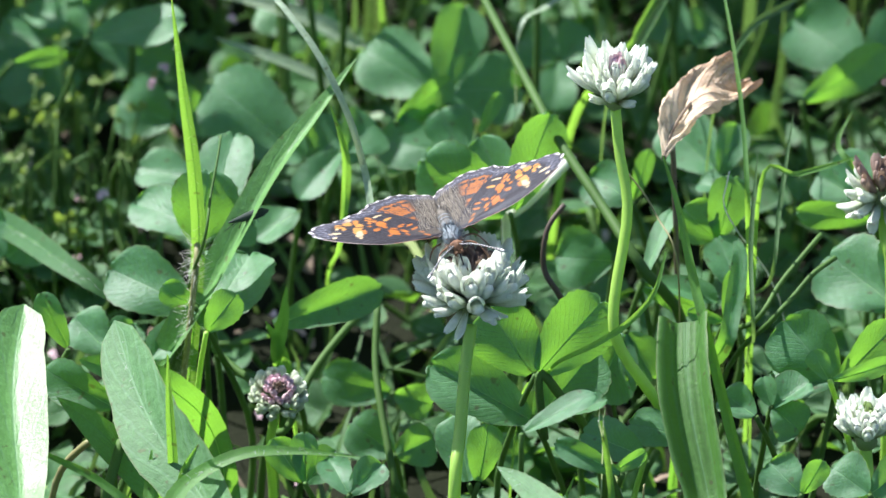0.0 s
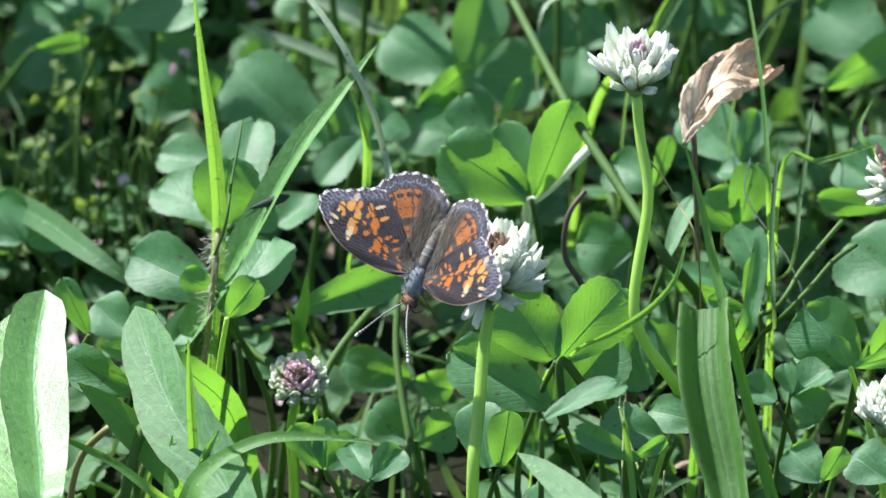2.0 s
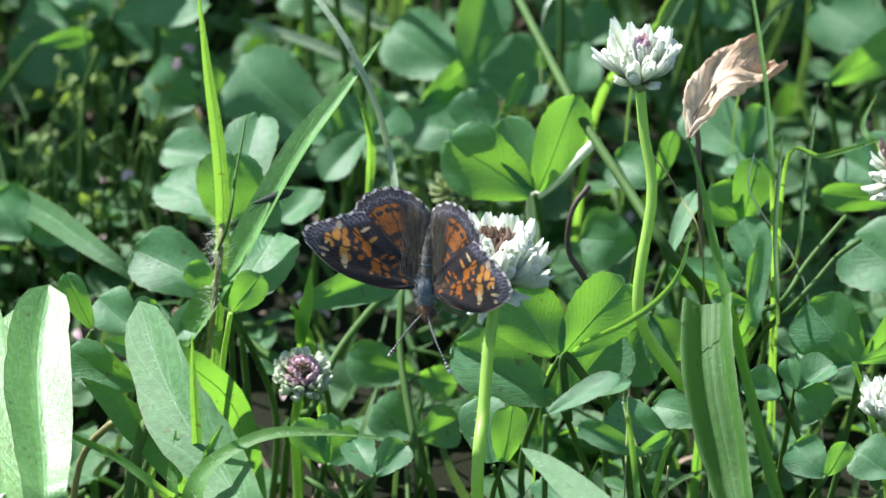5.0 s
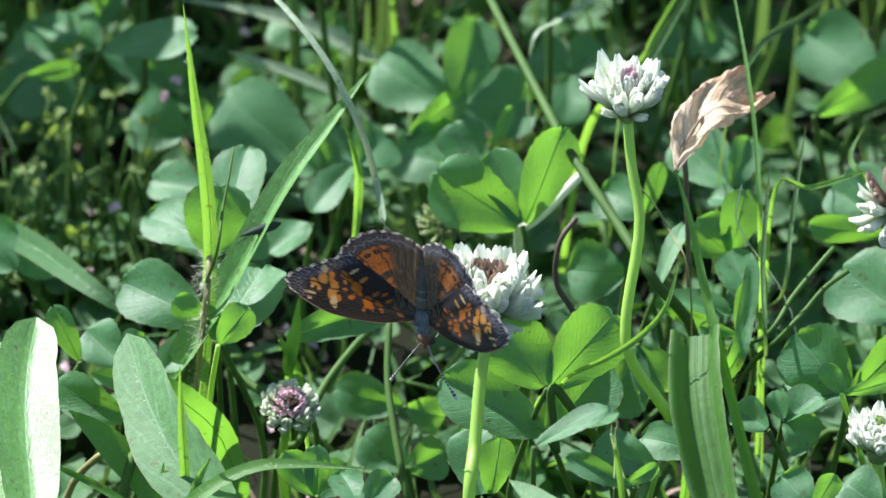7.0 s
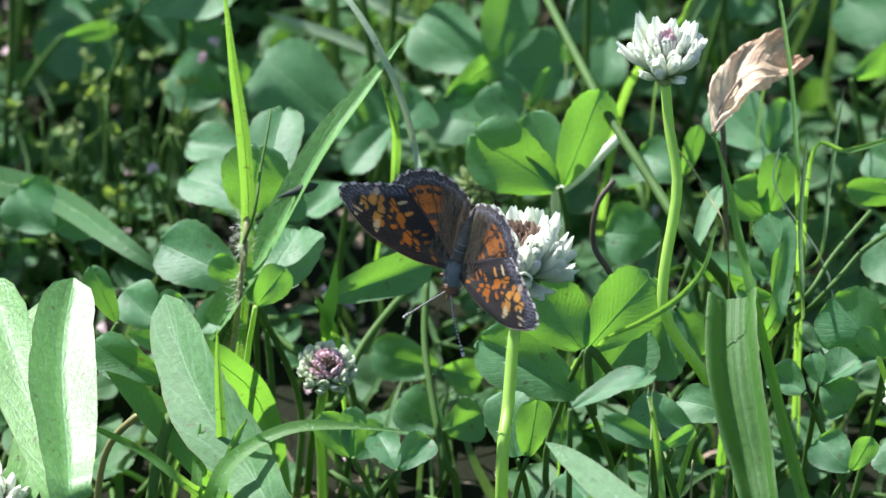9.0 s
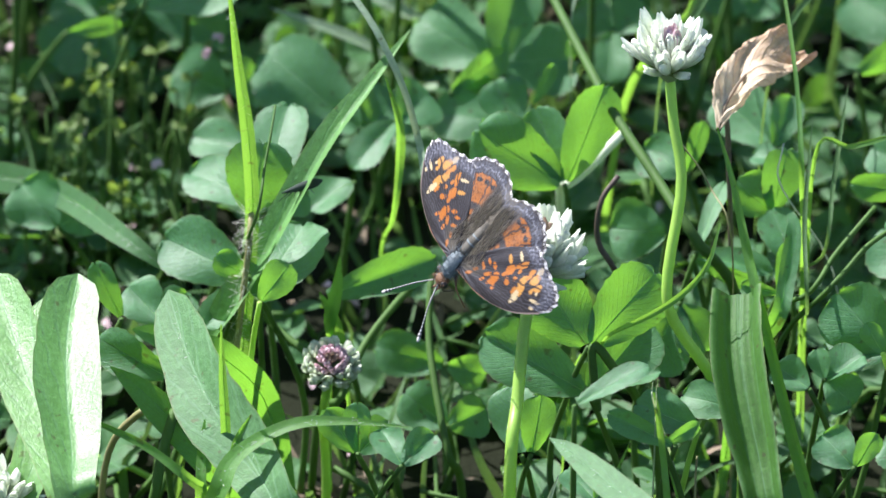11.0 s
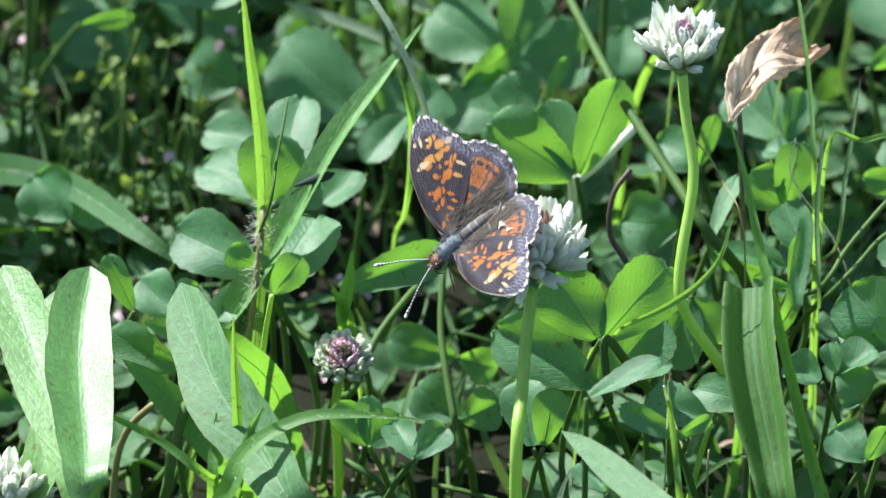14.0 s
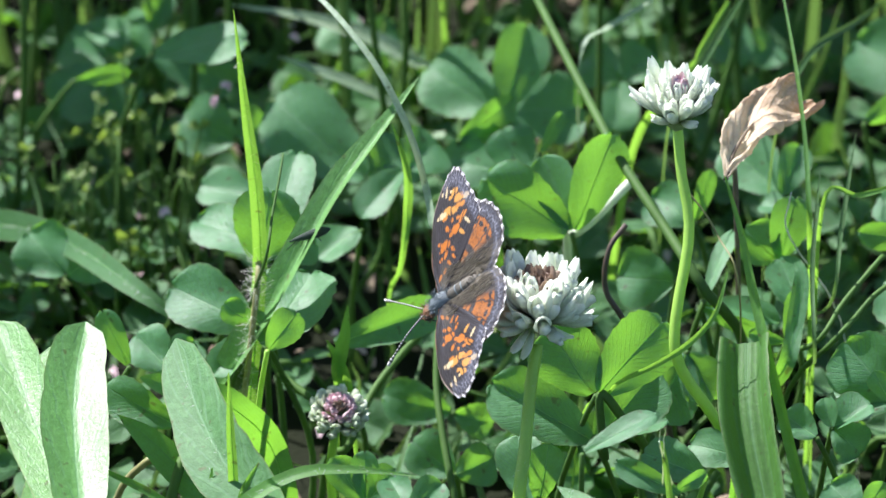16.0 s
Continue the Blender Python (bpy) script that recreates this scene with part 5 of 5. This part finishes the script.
# grass
blade("grass_blade", ((-33.2, 18.0, 28.1), (-31.3, 19.3, 50.4), (-31.5, 18.9, 63.7), (-32.8, 18.4, 76.9), (-34.1, 17.8, 91.8)), 2.03, lean(105, 0), "tall bright grass blade standing in the sun", shape=(0.35, 0.9, 0.95, 0.03), hairs=170)
stalk("stem", ((-34.7, 15.2, 25.3), (-33.3, 15.1, 35.2), (-31.9, 16.2, 47.0), (-31.4, 17.6, 51.4), (-31.4, 20.8, 53.1)), 0.44, 0.44, "hairy brownish grass stem", material=STALK_TAN, hairs=340)
blade("grass_blade", ((-34.6, 16.7, 37.9), (-29.2, 19.5, 46.8), (-21.6, 26.4, 58.7), (-15.6, 32.3, 64.9), (-10.1, 39.7, 69.8)), 4.91, lean(24, -22), "broad grass blade leaning over the clover", shape=(0.5, 1.0, 0.8, 0.03), fold=0.7, material=BROAD)
blade("grass_blade", ((-7.2, 26.8, 51.4), (-8.8, 28.5, 58.3), (-11.0, 30.5, 65.9), (-15.5, 35.0, 73.7), (-21.7, 42.5, 78.5), (-27.2, 50.1, 79.7)), 1.15, lean(24, -20), "pale silvery grass stalk bending over", material=STRAW_GREEN, shape=(1.0, 0.9, 0.8, 0.4), back=1.1)
blade("grass_blade", ((-12.6, 39.1, 40.7), (-11.6, 37.8, 50.4), (-11.7, 37.0, 57.1), (-13.6, 36.6, 64.3)), 1.31, lean(100, 0), "narrow yellow-green grass blade", shape=(0.15, 0.5, 1.0, 0.1), back=1.1)
stalk("stem", ((28.7, 23.7, 46.1), (23.2, 33.3, 50.7), (17.5, 44.7, 54.5), (13.0, 57.8, 57.1), (6.7, 80.0, 59.5), (3.7, 93.8, 59.5)), 0.81, 0.59, "long green stem leaning in the shade", material=STALK_SHADE)
blade("grass_blade", ((43.1, -25.0, 33.7), (40.5, -19.7, 40.8), (38.0, -12.9, 48.7), (34.5, -2.9, 59.9), (32.7, 3.3, 66.6), (30.6, 9.6, 71.6)), 1.71, lean(60, -20), "long green grass blade beside a ribbed leaf", shape=(0.9, 1.0, 0.8, 0.15), fold=0.5)
blade("grass_blade", ((42.6, 22.3, 55.7), (42.2, 29.4, 63.9), (41.1, 38.3, 71.3), (39.3, 49.3, 78.4)), 0.76, lean(60, 0), "thin grass blade in front of a dry leaf", shape=(0.8, 1.0, 0.8, 0.4))
blade("grass_blade", ((45.4, 14.3, 49.8), (46.6, 18.9, 57.7), (47.8, 24.4, 63.3), (48.8, 29.1, 67.4)), 0.68, lean(60, 0), "thin green grass blade among the clover", shape=(0.25, 0.7, 1.0, 0.05), back=0.9, material=GRASS_SHADE)
blade("grass_blade", ((43.0, 7.1, 45.3), (42.7, 14.1, 53.5), (43.2, 19.6, 59.0), (44.0, 25.2, 64.6)), 0.68, lean(60, 0), "thin green grass blade among the clover", shape=(0.25, 0.7, 1.0, 0.05), back=0.9, material=GRASS_SHADE)
blade("grass_blade", ((44.6, 36.0, -0.9), (44.0, 30.0, 32.0), (44.3, 21.1, 61.5), (49.0, 23.1, 61.1), (53.6, 25.5, 61.1), (57.9, 27.9, 61.3)), 0.8, lean(45, 0), "thin green grass blade bent over sideways", shape=(0.3, 0.7, 1.0, 0.1))
blade("grass_blade", ((24.0, 84.0, -0.9), (24.0, 74.0, 30.0), (24.9, 61.9, 52.2), (29.2, 74.0, 53.2), (33.5, 86.2, 54.4), (38.0, 100.1, 54.4)), 1.2, lean(50, 20), "thin green grass blade among the clover", shape=(0.12, 0.45, 1.0, 0.2), material=GRASS_SHADE)
blade("grass_blade", ((39.0, 82.0, -0.9), (39.0, 72.0, 30.0), (39.9, 61.5, 51.5), (44.7, 75.0, 54.9), (51.2, 85.8, 53.7), (55.8, 96.3, 51.8)), 1.1, lean(50, 20), "thin green grass blade among the clover", shape=(0.12, 0.45, 1.0, 0.2), material=GRASS_SHADE)
blade("grass_blade", ((13.0, 104.0, -0.9), (12.5, 94.0, 28.0), (12.6, 83.8, 50.2), (16.3, 92.5, 49.2), (21.0, 101.0, 47.9), (25.3, 109.5, 46.7)), 1.15, lean(24, -10), "pale grass blade lying across behind", shape=(0.12, 0.45, 1.0, 0.2), material=STRAW_GREEN)
blade("grass_blade", ((-33.9, -20.9, 32.8), (-33.5, -20.6, 41.3), (-33.8, -20.5, 51.6), (-33.9, -20.6, 59.3)), 1.48, lean(100, -6), "upright bright grass blade", shape=(0.9, 1.0, 0.9, 0.1))
blade("grass_blade", ((-34.6, -29.3, 38.2), (-32.0, -26.6, 42.9), (-25.1, -24.6, 46.4), (-17.8, -24.3, 46.9), (-9.8, -24.7, 46.3)), 2.95, lean(32, -12), "grass blade arching over to one side", shape=(0.6, 1.0, 0.6, 0.03), hairs=140)
blade("grass_blade", ((-37.7, -24.9, 37.9), (-43.6, -22.7, 41.8), (-48.7, -21.4, 44.0), (-52.9, -20.4, 45.7)), 1.32, lean(60, 10), "thin green grass blade among the clover", shape=(0.8, 1.0, 0.8, 0.03))
blade("grass_blade", ((-36.7, -24.3, 35.0), (-36.7, -21.3, 40.1), (-36.3, -19.1, 43.9)), 1.95, lean(60, -10), "thin green grass blade among the clover", shape=(0.9, 1.0, 0.7, 0.1), hairs=40)
blade("grass_blade", ((-33.3, -26.1, 37.8), (-32.2, -22.3, 42.4), (-30.2, -20.5, 45.6)), 1.48, lean(60, 10), "thin green grass blade among the clover", shape=(0.9, 1.0, 0.7, 0.1))
blade("grass_blade", ((-20.9, 19.9, 31.4), (-20.8, 19.2, 36.3), (-19.8, 18.1, 42.3), (-19.4, 17.4, 47.1)), 1.98, lean(98, -10), "narrow yellow-green leaf lit from behind", shape=(0.2, 0.3, 1.0, 0.1))
blade("grass_blade", ((-19.5, 21.2, 29.7), (-19.7, 20.3, 32.1), (-20.6, 19.6, 37.0), (-22.3, 19.3, 40.5)), 2.06, lean(98, -10), "narrow yellow-green leaf lit from behind", shape=(0.2, 0.3, 1.0, 0.1))
stalk("stem", ((-19.6, 21.5, 22.3), (-16.6, 28.4, 26.3), (-12.0, 35.0, 29.6), (-8.1, 40.4, 30.9)), 0.59, 0.52, "thin green stem among the leaves", material=STALK_SHADE)
stalk("stem", ((-32.8, 30.0, 37.0), (-29.5, 21.8, 34.8), (-24.0, 16.1, 32.9), (-18.6, 12.8, 31.2)), 0.52, 0.52, "thin green stem among the leaves", material=STALK_SHADE)
stalk("stem", ((43.6, 11.7, 45.2), (46.7, 15.7, 48.2), (49.8, 19.3, 50.4), (52.6, 22.6, 52.1)), 0.37, 0.37, "thin green stem among the leaves", material=STALK_SHADE)
stalk("stem", ((45.7, 10.0, 46.3), (48.5, 13.2, 47.9), (51.2, 16.4, 49.5), (54.4, 19.3, 50.4)), 0.37, 0.37, "thin green stem among the leaves", material=STALK_SHADE)
stalk("stem", ((12.0, 56.0, -0.9), (11.0, 52.0, 24.0), (10.4, 46.5, 42.0), (11.1, 43.9, 43.0), (13.9, 44.9, 44.8), (16.9, 47.3, 47.0), (19.7, 50.5, 48.4)), 0.62, 0.72, "pale leaf stalk shining in the sun", material=GLINT_STALK)
blade("grass_blade", ((26.9, 77.4, 49.1), (29.1, 83.6, 49.8), (31.3, 89.8, 50.6), (33.9, 96.3, 51.8)), 1.3, lean(80, 10), "bright grass blade farther back", shape=(0.8, 1.0, 0.95, 0.6))
stalk("stem", ((41.3, 24.6, 51.6), (40.3, 25.4, 53.0), (39.5, 26.6, 55.0), (40.0, 28.6, 56.5), (40.4, 30.3, 57.5)), 0.12, 0.09, "thin pale tendril curling beside a clover leaf", material=HAIR)
stalk("stem", ((34.0, 20.0, -0.9), (33.5, 14.0, 38.0), (32.5, 7.2, 57.5), (30.1, 11.6, 61.0), (28.2, 13.2, 63.9), (24.6, 15.5, 67.8)), 0.14, 0.12, "thin tan thread across the leaves", material=STALK_TAN)
stalk("stem", ((-30.2, 13.5, 56.4), (-29.4, 18.3, 60.6), (-28.6, 22.3, 63.6), (-28.1, 25.8, 65.7)), 0.26, 0.16, "thin dark grass stem before a sunlit leaf", material=STALK_SHADE)
stalk("stem", ((-46.1, -1.8, 33.9), (-43.9, -1.7, 34.0), (-40.5, -1.5, 34.3)), 0.5, 0.5, "pale stem lying between the leaves", material=STALK_TAN)
stalk("stem", ((-4.8, 12.6, 18.8), (-6.9, 21.4, 26.0), (-7.6, 27.0, 29.8), (-7.3, 33.5, 35.0)), 0.6, 0.5, "green stem in the shade behind the flower", material=STALK_SHADE)
blade("grass_blade", ((39.0, 9.8, 42.0), (40.5, 14.5, 46.2), (41.5, 19.3, 50.4), (41.1, 21.3, 51.9)), 2.6, lean(85, 6), "upright narrow clover leaflet in the light", shape=(0.5, 0.9, 1.0, 0.3), material=CLOVER)
stalk("stem", ((-43.4, -15.8, 29.6), (-42.3, -12.8, 34.7), (-40.7, -8.2, 38.8)), 0.74, 0.74, "thin green stem among the leaves", material=STALK_SHADE)
stalk("stem", ((16.9, -0.1, 40.9), (14.3, -0.7, 43.9), (15.1, -1.4, 34.6)), 0.67, 0.59, "thin green stem among the leaves", material=STALK_SHADE)
blade("grass_blade", ((23.9, -30.9, 37.5), (23.2, -28.5, 43.7), (22.4, -27.3, 49.8), (21.8, -26.6, 52.9)), 0.95, lean(60, -8), "torn grass blade with a frayed tip", shape=(0.9, 1.0, 0.9, 0.5))
blade("grass_blade", ((21.9, -27.4, 51.6), (21.6, -26.5, 53.1), (21.7, -26.5, 55.1)), 0.29, lean(60, -8), "frayed tip of a torn grass blade", shape=(0.9, 1.0, 0.7, 0.1), material=STRAW_GREEN)
blade("grass_blade", ((22.1, -27.4, 51.6), (22.1, -26.5, 53.1), (22.4, -26.7, 54.7)), 0.22, lean(60, 8), "frayed tip of a torn grass blade", shape=(0.9, 1.0, 0.7, 0.1), material=STRAW_GREEN)
stalk("stem", ((27.5, -24.0, 31.3), (27.5, -23.2, 36.9), (27.7, -22.2, 40.5)), 0.22, 0.15, "thin dry stalk with a brown tip", material=STALK_TAN)
blade("grass_blade", ((7.6, -27.8, 32.9), (8.5, -26.8, 36.6), (9.8, -25.9, 40.2)), 1.12, lean(60, -14), "pale dry pointed blade tip", shape=(0.9, 1.0, 0.7, 0.03), material=STRAW_GREEN)
blade("grass_blade", ((25.7, -17.5, 30.7), (23.8, -13.8, 37.1), (22.7, -9.5, 44.5)), 0.74, lean(60, 0), "thin green grass blade among the clover", shape=(0.9, 1.0, 0.6, 0.1))
blade("grass_blade", ((14.8, -24.4, 30.7), (15.9, -22.6, 33.9), (18.9, -18.9, 40.3)), 1.35, lean(60, 10), "thin green grass blade among the clover", shape=(0.9, 1.0, 0.9, 0.05))
blade("grass_blade", ((58.4, 38.9, 52.4), (55.7, 40.9, 55.8), (57.8, 44.9, 58.8)), 0.93, lean(60, -8), "thin green grass blade among the clover", shape=(0.9, 1.0, 0.9, 0.05))
stalk("stem", ((18.0, 21.4, 42.1), (15.3, 22.0, 47.1), (15.7, 22.9, 52.7), (18.0, 24.6, 55.7)), 0.44, 0.37, "brown dry stem curling in the shade", material=STALK_RED)
blade("grass_blade", ((15.1, 1.1, 42.8), (16.8, -6.5, 49.7), (21.8, -9.6, 54.4), (26.2, -8.1, 57.0), (29.2, -6.2, 60.2), (30.7, -2.8, 64.1)), 0.90, lean(72, 0), "thin green leaf among clover", shape=(0.3, 0.5, 1.0, 0.3))
# Most of the blades farther back take the shade-darkened grass green.
blade("grass_blade", ((-23.6, 149.4, 1.0), (-24.1, 143.9, 10.0), (-22.6, 141.7, 20.0), (-21.7, 139.3, 30.0)), 1.29, lean(55, -20), "blurred grass blade farther back", shape=(0.8, 1.0, 0.9, 0.2), material=GRASS)
blade("grass_blade", ((-18.9, 151.2, 1.0), (-19.4, 145.7, 10.0), (-17.2, 142.6, 20.0), (-15.7, 139.3, 30.0)), 1.04, lean(55, -3), "blurred grass blade farther back", shape=(0.8, 1.0, 0.9, 0.2), material=GRASS_SHADE)
blade("grass_blade", ((-11.9, 149.4, 1.0), (-12.5, 143.9, 10.0), (-11.6, 141.7, 20.0), (-11.4, 139.3, 30.0)), 1.42, lean(55, 14), "blurred grass blade farther back", shape=(0.8, 1.0, 0.9, 0.2), material=GRASS_SHADE)
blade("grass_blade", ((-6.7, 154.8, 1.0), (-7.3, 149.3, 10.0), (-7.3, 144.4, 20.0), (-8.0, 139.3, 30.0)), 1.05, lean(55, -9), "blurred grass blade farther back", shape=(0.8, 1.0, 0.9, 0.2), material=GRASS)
blade("grass_blade", ((-15.3, 147.6, 1.0), (-15.9, 142.1, 10.0), (-13.7, 140.8, 20.0), (-12.3, 139.3, 30.0)), 0.86, lean(55, 8), "blurred grass blade farther back", shape=(0.8, 1.0, 0.9, 0.2), material=GRASS_SHADE)
blade("grass_blade", ((-3.2, 167.7, 1.0), (-3.9, 162.2, 10.0), (-2.6, 151.8, 20.0), (-2.1, 141.1, 30.0)), 1.24, lean(55, -15), "blurred grass blade farther back", shape=(0.8, 1.0, 0.9, 0.2), material=GRASS_SHADE)
blade("grass_blade", ((36.8, 144.0, 1.0), (35.8, 138.5, 10.0), (34.7, 139.0, 20.0), (32.9, 139.3, 30.0)), 1.03, lean(55, 2), "blurred grass blade farther back", shape=(0.8, 1.0, 0.9, 0.2), material=GRASS)
blade("grass_blade", ((42.2, 149.4, 1.0), (41.2, 143.9, 10.0), (40.4, 141.7, 20.0), (38.9, 139.3, 30.0)), 1.30, lean(55, 19), "blurred grass blade farther back", shape=(0.8, 1.0, 0.9, 0.2), material=GRASS_SHADE)
blade("grass_blade", ((48.1, 144.0, 1.0), (47.0, 138.5, 10.0), (50.1, 138.1, 20.0), (52.5, 137.5, 30.0)), 1.37, lean(55, -4), "blurred grass blade farther back", shape=(0.8, 1.0, 0.9, 0.2), material=GRASS_SHADE)
blade("grass_blade", ((52.9, 133.4, 1.0), (51.7, 127.9, 10.0), (52.7, 128.2, 20.0), (52.9, 128.4, 30.0)), 1.59, lean(55, 13), "blurred grass blade farther back", shape=(0.8, 1.0, 0.9, 0.2), material=GRASS_SHADE)
blade("grass_blade", ((-59.7, 164.0, 1.0), (-59.9, 158.5, 10.0), (-58.4, 149.9, 20.0), (-57.6, 141.1, 30.0)), 1.42, lean(55, -10), "blurred grass blade farther back", shape=(0.8, 1.0, 0.9, 0.2), material=GRASS_SHADE)
blade("grass_blade", ((-54.5, 167.7, 1.0), (-54.8, 162.2, 10.0), (-52.5, 152.7, 20.0), (-50.8, 143.0, 30.0)), 1.56, lean(55, 7), "blurred grass blade farther back", shape=(0.8, 1.0, 0.9, 0.2), material=GRASS_SHADE)
blade("grass_blade", ((24.8, 151.2, 1.0), (23.9, 145.7, 10.0), (22.8, 142.6, 20.0), (21.0, 139.3, 30.0)), 1.07, lean(55, -16), "blurred grass blade farther back", shape=(0.8, 1.0, 0.9, 0.2), material=GRASS)
blade("grass_blade", ((58.8, 167.7, 1.0), (57.6, 162.2, 10.0), (58.5, 151.8, 20.0), (58.6, 141.1, 30.0)), 1.04, lean(55, 1), "blurred grass blade farther back", shape=(0.8, 1.0, 0.9, 0.2), material=GRASS_SHADE)

# dry leaf and small insect
dry_leaf(((31.4, 27.7, 61.0), (32.8, 30.7, 64.1), (36.5, 35.6, 66.6), (42.6, 42.1, 65.9)))
small_insect((-26.0, 22.5, 54.2), (-22.2, 24.1, 54.7))
blade("broad_leaf", ((-10.5, 125.9, 14.0), (-16.4, 121.0, 22.0), (-23.0, 116.5, 28.0), (-31.8, 112.1, 34.0)), 4.48, lean(24, -18), "pale pointed leaf farther back", "leaf", 0.12, STRAW_GREEN, (0.6, 1.0, 0.8, 0.03), 0.04, "broad leaves", hairs=0, ribs=0, rounded=False)
blade("grass_blade", ((-12.3, 137.2, 20.0), (-19.1, 137.0, 24.0), (-28.4, 135.4, 28.0), (-39.1, 128.1, 34.0)), 3.18, lean(25, -10), "blue-green grass blade lying across behind", shape=(0.7, 1.0, 0.9, 0.1), material=STRAW_GREEN)


# ---- what moves ----
PERCHES = (
    (0, (2.67, -4.08, 67.6), (0.206, -0.977, 0.045), (-0.274, -0.014, 0.962), 12.2, 5.5, -9.7),
    (0.5, (2.81, -4.85, 66.48), (0.165, -0.975, -0.149), (-0.245, -0.187, 0.951), 12.9, 6.3, -7.2),
    (1, (0.11, -6.64, 63.6), (-0.213, -0.862, -0.46), (-0.501, -0.308, 0.809), 16.5, 5.1, -4.6),
    (1.5, (-3.14, -10.97, 63.92), (-0.563, -0.494, -0.662), (-0.44, -0.499, 0.747), 9.3, 8.7, -3.4),
    (2, (-4.1, -11.36, 63.33), (-0.407, -0.426, -0.808), (-0.627, -0.513, 0.586), 14.3, 14.0, -3.0),
    (2.5, (-3.51, -11.02, 63.96), (-0.416, -0.462, -0.783), (-0.595, -0.513, 0.619), 6.7, 9.2, -0.7),
    (3, (-3.63, -10.81, 64.28), (-0.404, -0.505, -0.763), (-0.62, -0.462, 0.634), 8.8, 9.7, -2.3),
    (5.5, (-3.41, -12.42, 61.63), (0.029, -0.161, -0.986), (-0.606, -0.788, 0.111), 14.1, 14.3, -4.8),
    (6, (-3.2, -12.08, 62.14), (0.056, -0.118, -0.991), (-0.587, -0.807, 0.063), 14.0, 13.8, -6.6),
    (6.5, (-3.13, -12.3, 61.66), (0.051, -0.108, -0.993), (-0.62, -0.783, 0.054), 14.5, 12.8, -6.0),
    (7, (-2.36, -12.14, 62.01), (0.038, -0.024, -0.999), (-0.551, -0.835, -0.001), 24.1, 18.3, -5.3),
    (7.5, (-3.01, -11.74, 62.55), (-0.177, -0.282, -0.943), (-0.586, -0.74, 0.331), 21.3, 19.7, -4.0),
    (8, (-2.58, -11.55, 62.91), (-0.104, 0.001, -0.995), (-0.577, -0.814, 0.06), 22.1, 19.5, -1.0),
    (8.5, (-2.79, -11.49, 63.06), (-0.138, 0.043, -0.99), (-0.578, -0.815, 0.045), 18.2, 19.8, -0.5),
    (11, (-3.38, -10.47, 62.94), (-0.657, -0.175, -0.734), (-0.604, -0.46, 0.651), -0.3, -4.0, -13.3),
    (11.5, (-3.12, -10.63, 62.68), (-0.463, 0.008, -0.886), (-0.767, -0.505, 0.396), 15.2, 9.8, -12.9),
    (12, (-2.99, -10.33, 63.15), (-0.422, 0.1, -0.901), (-0.817, -0.473, 0.331), 10.5, 6.2, -9.0),
    (12.5, (-3.67, -10.39, 63.07), (-0.473, 0.083, -0.877), (-0.813, -0.426, 0.398), 9.8, 6.3, -7.1),
    (13, (-3.64, -10.48, 62.91), (-0.461, 0.101, -0.882), (-0.816, -0.438, 0.376), 10.5, 4.5, -7.5),
    (13.5, (-3.32, -9.13, 62.26), (-0.452, 0.148, -0.88), (-0.829, -0.434, 0.353), 11.9, 5.5, -8.0),
    (14, (-5.33, -5.54, 61.45), (-0.763, -0.174, -0.623), (-0.511, -0.428, 0.746), 14.1, 13.8, -8.8),
    (14.5, (-6.36, -3.93, 60.27), (-0.685, 0.212, -0.697), (-0.709, -0.414, 0.571), 12.6, 15.7, -4.1),
    (15, (-7.34, -2.44, 60.9), (-0.603, 0.373, -0.705), (-0.784, -0.118, 0.609), 9.6, 11.2, -2.8),
    (15.5, (-7.76, -2.7, 60.29), (-0.551, 0.359, -0.754), (-0.834, -0.193, 0.517), 10.8, 11.6, -3.4),
    (16, (-6.11, -2.98, 59.91), (-0.665, 0.296, -0.686), (-0.745, -0.325, 0.582), 3.0, 3.9, -5.1),
)
SWAY = ((0, -0.30), (0.5, -0.27), (1, -0.42), (1.5, -0.33), (2, -0.71), (2.5, -0.20), (3, -0.55), (5.5, -0.46), (6.5, -0.24), (7, 0.10), (7.5, -0.27), (8, -0.13), (8.5, -0.53), (11, 0.33), (11.5, 0.43), (12, -0.54), (12.5, 0.22), (13, -0.26), (13.5, -0.18), (14, -0.87), (14.5, -1.37), (15, -0.39), (15.5, -0.29), (16, 0.35))


def motions():
    rows, fold_rows = [], {w: [] for w, _, _ in wings}
    for t, place, head, back, right_fold, left_fold, sweep in PERCHES:
        y, z = Vector(head).normalized(), Vector(back)
        z = (z - y * z.dot(y)).normalized()
        x = y.cross(z)
        rows.append((t, Matrix.LocRotScale(Vector(place) * MM, Matrix((x, y, z)).transposed().to_quaternion(), None)))
        for w, s, hind in wings:
            fold = right_fold if s > 0 else left_fold
            turn = sweep * s * (0.6 if hind else 1.0)
            fold_rows[w].append((t, pose(0.001 * s, 0, 0.0004, 0, -s * fold, 0) @ pose(0, 0, 0, 0, 0, turn)))
    walk(insect, rows)
    for w in fold_rows:
        walk(w, fold_rows[w])
    home = host.location.copy()
    walk(host, [(t, Matrix.Translation(home) @ pose(0, 0, 0, 0, math.degrees(math.atan2(s, 55.0)), 0)) for t, s in SWAY])


motions()
